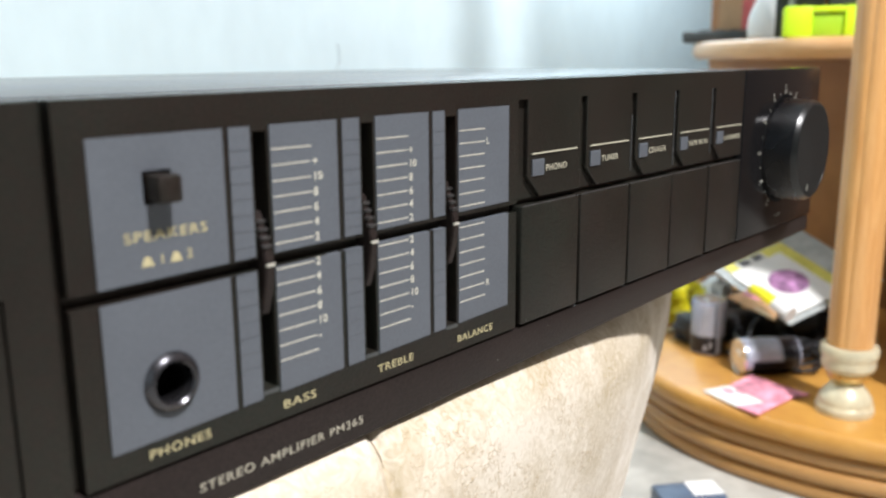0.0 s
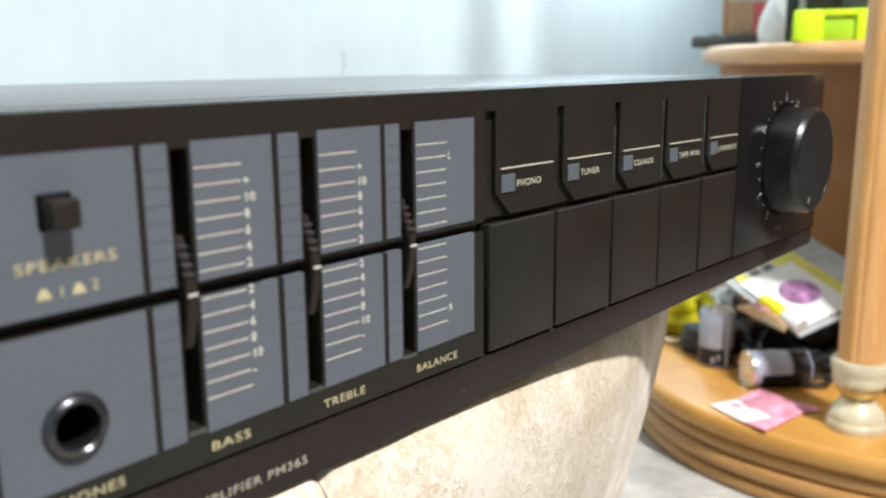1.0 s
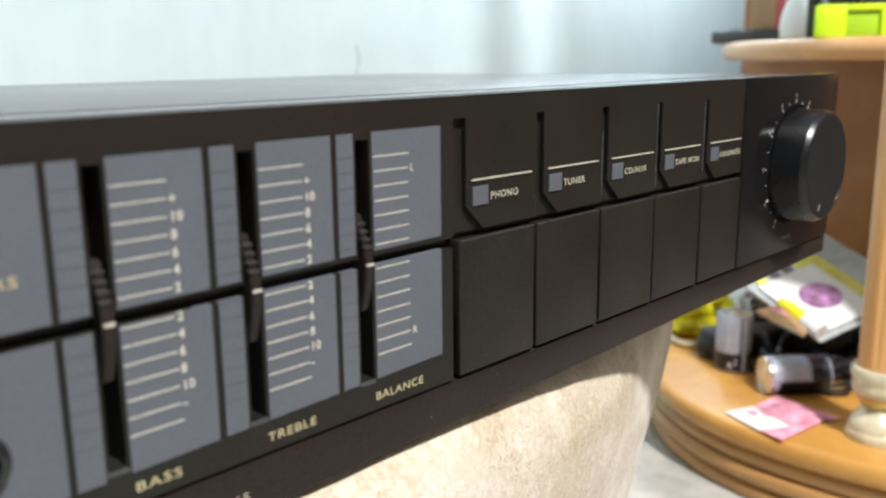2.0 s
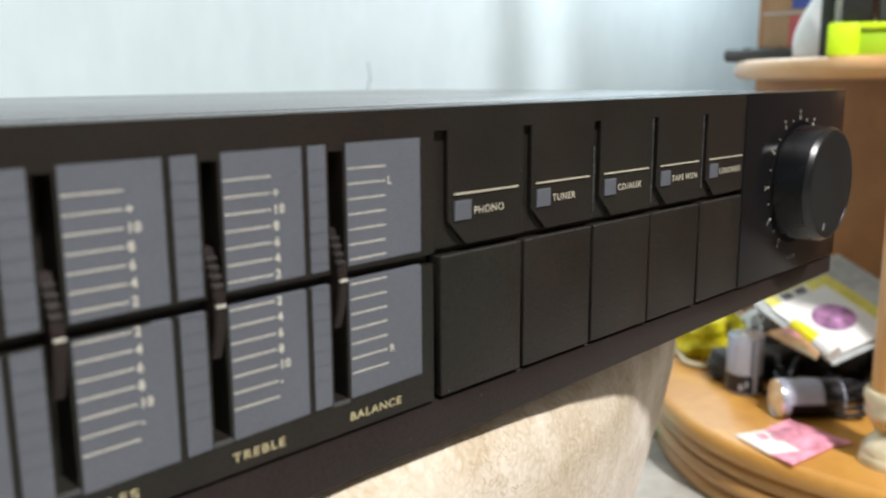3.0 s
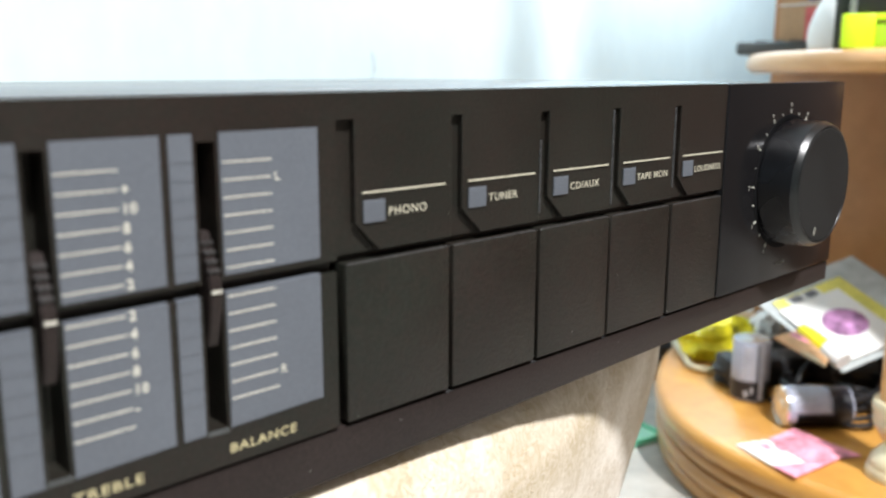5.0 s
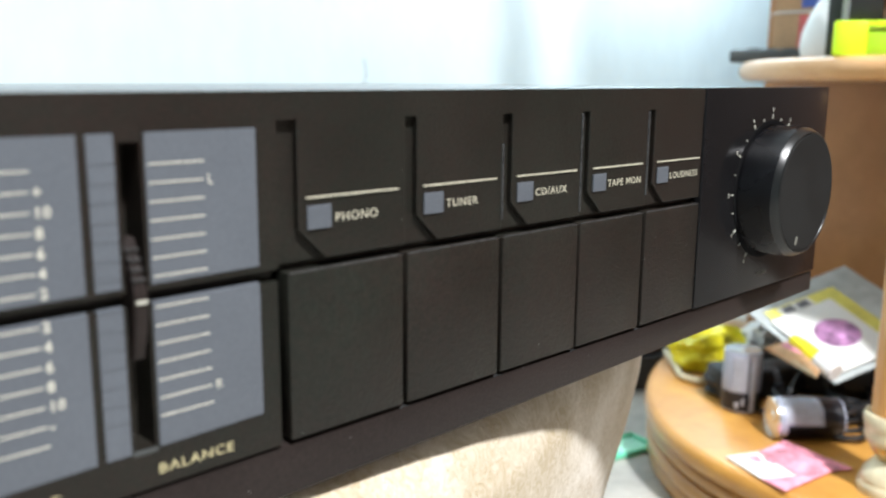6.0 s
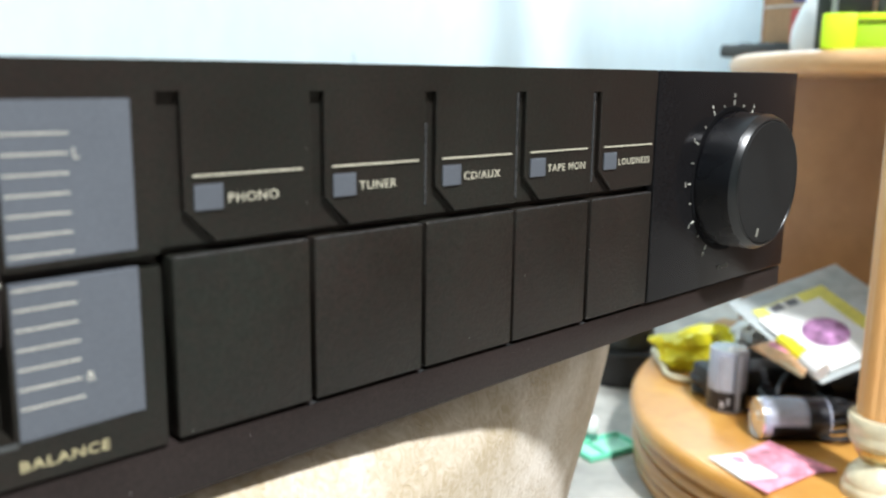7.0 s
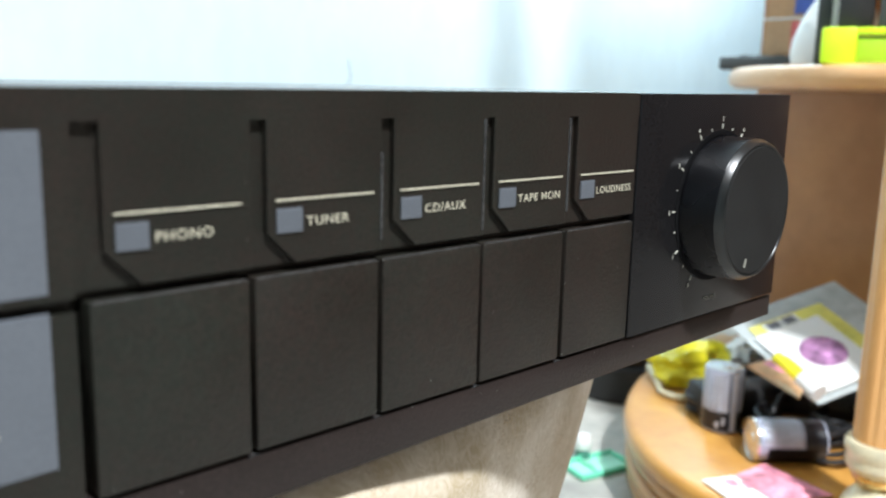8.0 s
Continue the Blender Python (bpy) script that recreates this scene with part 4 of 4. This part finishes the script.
def card_piece(u0, u1, v0, v1, h, thick):
    return sheet([on_card(u0, v0, h), on_card(u1, v0, h), on_card(u1, v1, h), on_card(u0, v1, h)], thick, 0.0, 2)


sleeve = tagged(new("card_sleeve"), "cloudy plastic sleeve with a white and yellow card in it", "sleeve")
part("plastic", card_piece(-0.008, 0.125, -0.009, 0.118, -0.0040, 0.001), SLEEVE, sleeve)
part("yellow_card", card_piece(0.0, 0.102, 0.002, 0.082, -0.0020, 0.0008), CARD_YELLOW, sleeve)
part("white_card", card_piece(-0.002, 0.086, -0.003, 0.066, 0.0, 0.0008), WHITE, sleeve)
part("white_strip", card_piece(0.0875, 0.099, 0.014, 0.050, -0.0008, 0.0006), WHITE, sleeve)
disc = lathe([(0.0, 0.0), (0.0205, 0.0), (0.0205, 0.0006), (0.0, 0.0006)], 40)
m = Matrix((E1, E2, E3)).transposed().to_4x4()
m.translation = on_card(0.0415, 0.036, 0.0005)
bmesh.ops.transform(disc, matrix=m, verts=disc.verts)
part("purple_disc", disc, PURPLE, sleeve, "purple printed disc")
for k, (u, v, w) in enumerate(((0.092, 0.017, 0.012), (0.092, 0.034, 0.012))):
    part("print_bar", card_piece(u - 0.004, u + 0.005, v, v + w, 0.0002, 0.0004), PRINT_GREY, sleeve)

# printed packet with a tube on it
packet = tagged(new("printed_packet"), "peach and cream printed flat packet leaning on the heap of leads", "packet")
part("sleeve", sheet([P(8.38, 1.94, 4.603), P(8.29, 1.42, 4.478), P(8.51, 1.46, 4.583), P(8.59, 1.79, 4.650)], 0.003, 0.002), ORANGE_PRINT, packet)
part("border", sheet([P(8.38, 1.95, 4.617), P(8.27, 1.42, 4.492), P(8.32, 1.42, 4.514), P(8.42, 1.92, 4.627)], 0.0008, 0.0012), CREAM_GILT, packet, "cream border")
part("print_patch", sheet([P(8.45, 1.83, 4.650), P(8.41, 1.61, 4.603), P(8.47, 1.61, 4.627), P(8.50, 1.80, 4.670)], 0.0005, 0.0012), PINK, packet, "pink printed patch")
tube = base("glue_tube", P(8.40, 1.31, 4.536), "yellow tube with a white cap lying on a packet", "tube")
aim = (P(8.56, 1.76, 4.698) - P(8.40, 1.31, 4.536)).to_track_quat("Z", "Y").to_matrix().to_4x4()
part("cap", lathe([(0.0, 0.0), (0.0078, 0.0), (0.0088, 0.002), (0.0086, 0.020), (0.0, 0.020)], 24, m=aim), WHITE_PLASTIC, tube)
part("body", lathe([(0.0, 0.0202), (0.0060, 0.0202), (0.0068, 0.023), (0.0066, 0.042), (0.0045, 0.052), (0.0, 0.053)], 24, m=aim), YELLOW, tube)


def crumple(rx, ry, rz, seed, rough=0.35, n=28):
    bm = bmesh.new()
    bmesh.ops.create_icosphere(bm, subdivisions=4, radius=1.0)
    for v in bm.verts:
        p = v.co.copy()
        k = 1 + rough * noise.noise(p * 1.7 + Vector((seed, 0, 0))) + rough * 0.5 * abs(noise.noise(p * 4.5 + Vector((0, seed, 0))))
        v.co = Vector((p.x * k * rx, p.y * k * ry, max(p.z * k * rz, -rz * 0.75)))
    low = min(v.co.z for v in bm.verts)
    for v in bm.verts:
        v.co.z -= low
    return bm


bag = thing("plastic_bag", crumple(0.050, 0.026, 0.021, 3.0, 0.45), YELLOW, "crumpled yellow plastic bag lying on the shelf", "bag", auto=22)
bag.matrix_basis = Matrix.Translation(P(9.25, 2.93, 4.02)) @ Matrix.Rotation(radians(-28), 4, "Z")
wad = thing("plastic_wrap", crumple(0.020, 0.013, 0.012, 8.0, 0.5), WHITE_PLASTIC, "crumpled whitish plastic wrap lying on the shelf", "wrap", auto=22)
wad.matrix_basis = Matrix.Translation(P(9.52, 2.55, 4.28)) @ Matrix.Rotation(radians(20), 4, "Z")
prop = thing("small_box", box(-0.035, 0.035, -0.025, 0.025, 0.0, 0.027, 0.003), RUBBER, "small black box on the shelf under plastic wrap", "box")
prop.matrix_basis = Matrix.Translation(P(9.55, 2.55, 4.012)) @ Matrix.Rotation(radians(15), 4, "Z")
clip = thing("plastic_clip", crumple(0.020, 0.010, 0.011, 5.0, 0.3), TEAL, "pale teal plastic clip beside the yellow bag", "clip", auto=22)
clip.matrix_basis = Matrix.Translation(P(9.86, 2.86, 4.02)) @ Matrix.Rotation(radians(40), 4, "Z")

# ---- things on the upper shelf ----
remote = base("remote_control", P(10.52, 2.88, 7.19), "black remote control lying across the end of the shelf", "remote", 99)
part("case", box(-0.064, 0.064, -0.019, 0.019, 0.0, 0.0145, 0.004), CHARCOAL, remote)
for i in range(6):
    for j in (-1, 0, 1):
        part("key", box(-0.056 + 0.018 * i, -0.046 + 0.018 * i, 0.010 * j - 0.003, 0.010 * j + 0.003, 0.0143, 0.0160, 0.0006), RUBBER, remote)


def carton(name, place, size, label, print_mat, turn):
    ob = base(name, place, label, "box", turn, "cartons on the shelf")
    w, d, h = size
    part("board", box(0, d, -w, 0, 0.0, h, 0.0012), ORANGE_BOARD, ob)
    part("printed_side", box(-0.0009, 0.0004, -w + 0.002, -w * 0.36, 0.003, h - 0.003), print_mat, ob, smooth=False)
    part("tape", box(-0.0012, d + 0.0012, -w - 0.0004, 0.0004, h - 0.0004, h + 0.0014), WHITE, ob, smooth=False)
    return ob


carton("carton", P(10.74, 3.24, 7.19), (0.088, 0.09, 0.055), "brown carton with a red printed side under another carton", RED, -4)
carton("carton", P(10.74, 3.22, 7.756), (0.088, 0.09, 0.065), "brown carton with a blue printed side on top of another", BLUE, -4)
bottle = thing("white_bottle", lathe([(0.0, 0.0), (0.036, 0.0), (0.041, 0.004), (0.0425, 0.014), (0.041, 0.027), (0.036, 0.041), (0.029, 0.055), (0.021, 0.068), (0.013, 0.079), (0.0105, 0.090), (0.0, 0.092)], 40), WHITE_PLASTIC, "white rounded plastic bottle standing on the shelf", "bottle")
bottle.matrix_basis = Matrix.Translation(P(9.96, 2.10, 7.19))

# dark slab that leans beside the lime charger
slab_ob = base("black_tablet", P(9.12, 1.87, 7.19), "thin black slab with a pale edge standing upright on the shelf", "tablet", 20)
part("case", box(-0.03, 0.03, -0.006, 0.006, 0.0, 0.12, 0.002), CHARCOAL, slab_ob)
part("pale_edge", box(-0.0312, -0.0295, -0.0085, -0.0055, 0.001, 0.118, 0.0004), WHITE_PLASTIC, slab_ob)

# lime holder with dark cells in it
holder = base("tool_charger", P(8.42, 1.60, 7.19), "lime green plastic holder with dark packs in it", "holder", -69.5)
part("left_cheek", box(0.0, 0.026, 0.0, 0.055, 0.0, 0.028, 0.002), LIME, holder)
part("right_cheek", box(0.053, 0.075, 0.0, 0.055, 0.0, 0.028, 0.002), LIME, holder)
# Same lime plastic, darkened in colour for the shade inside the recess.
part("bridge", box(0.0255, 0.0535, 0.004, 0.052, 0.0, 0.0215, 0.002), LIME_SHADED, holder, "recessed front, its shade put into a darker green")
part("lip", box(0.0255, 0.0535, 0.001, 0.005, 0.0222, 0.0278, 0.001), LIME, holder)
part("pack", box(0.010, 0.036, 0.012, 0.050, 0.0275, 0.080, 0.003), RUBBER, holder)
part("pack", box(0.039, 0.072, 0.010, 0.050, 0.0278, 0.075, 0.003), CHARCOAL, holder)

# ---- things on the floor ----
tray = base("tray", P(7.99, 3.17, 3.36), "flat mint green plastic tray lying on the grey floor", "tray", -15)
for b in ((-0.033, 0.033, -0.020, -0.0155, 0, 0.006), (-0.033, 0.033, 0.0155, 0.020, 0, 0.006), (-0.033, -0.0285, -0.0153, 0.0153, 0, 0.006), (0.0285, 0.033, -0.0153, 0.0153, 0, 0.006)):
    part("rim", box(*b, 0.002), GREEN, tray)
part("sheet", box(-0.0283, 0.0283, -0.0153, 0.0153, 0.0005, 0.003, 0.0008), MINT, tray, "paler mint sheet")
part("divider", box(-0.012, -0.009, -0.0153, 0.0153, 0.003, 0.0055, 0.0008), GREEN, tray)
peg = base("white_peg", P(8.04, 3.38, 3.39), "small white rounded peg on a dark green foot", "peg")
part("head", lathe([(0.0, 0.008), (0.0070, 0.008), (0.0085, 0.011), (0.0085, 0.018), (0.006, 0.0225), (0.0, 0.0235)], 24), WHITE_PLASTIC, peg)
part("foot", lathe([(0.0, 0.0), (0.008, 0.0), (0.0065, 0.005), (0.005, 0.008), (0.0, 0.008)], 24), PEG_GREEN, peg)
pot = base("black_pot", P(9.98, 4.34, 3.36), "round black plastic pot with a smaller lid on the floor", "pot")
part("bowl", lathe([(0.0, 0.0), (0.050, 0.0), (0.054, 0.005), (0.055, 0.036), (0.053, 0.041), (0.0, 0.041)], 40), RUBBER, pot)
part("lid", lathe([(0.0, 0.0412), (0.036, 0.0412), (0.037, 0.044), (0.035, 0.066), (0.031, 0.070), (0.0, 0.070)], 40), CHARCOAL, pot)
pack = base("blue_box", P(6.27, 1.24, 3.36), "small blue-grey plastic box with a white label on the floor", "box", -42)
part("body", box(-0.036, 0.020, -0.015, 0.015, 0.0, 0.020, 0.004), BLUE_GREY, pack)
part("label_sheet", box(-0.008, 0.017, -0.011, 0.012, 0.0198, 0.0206), WHITE, pack, "white label", smooth=False)
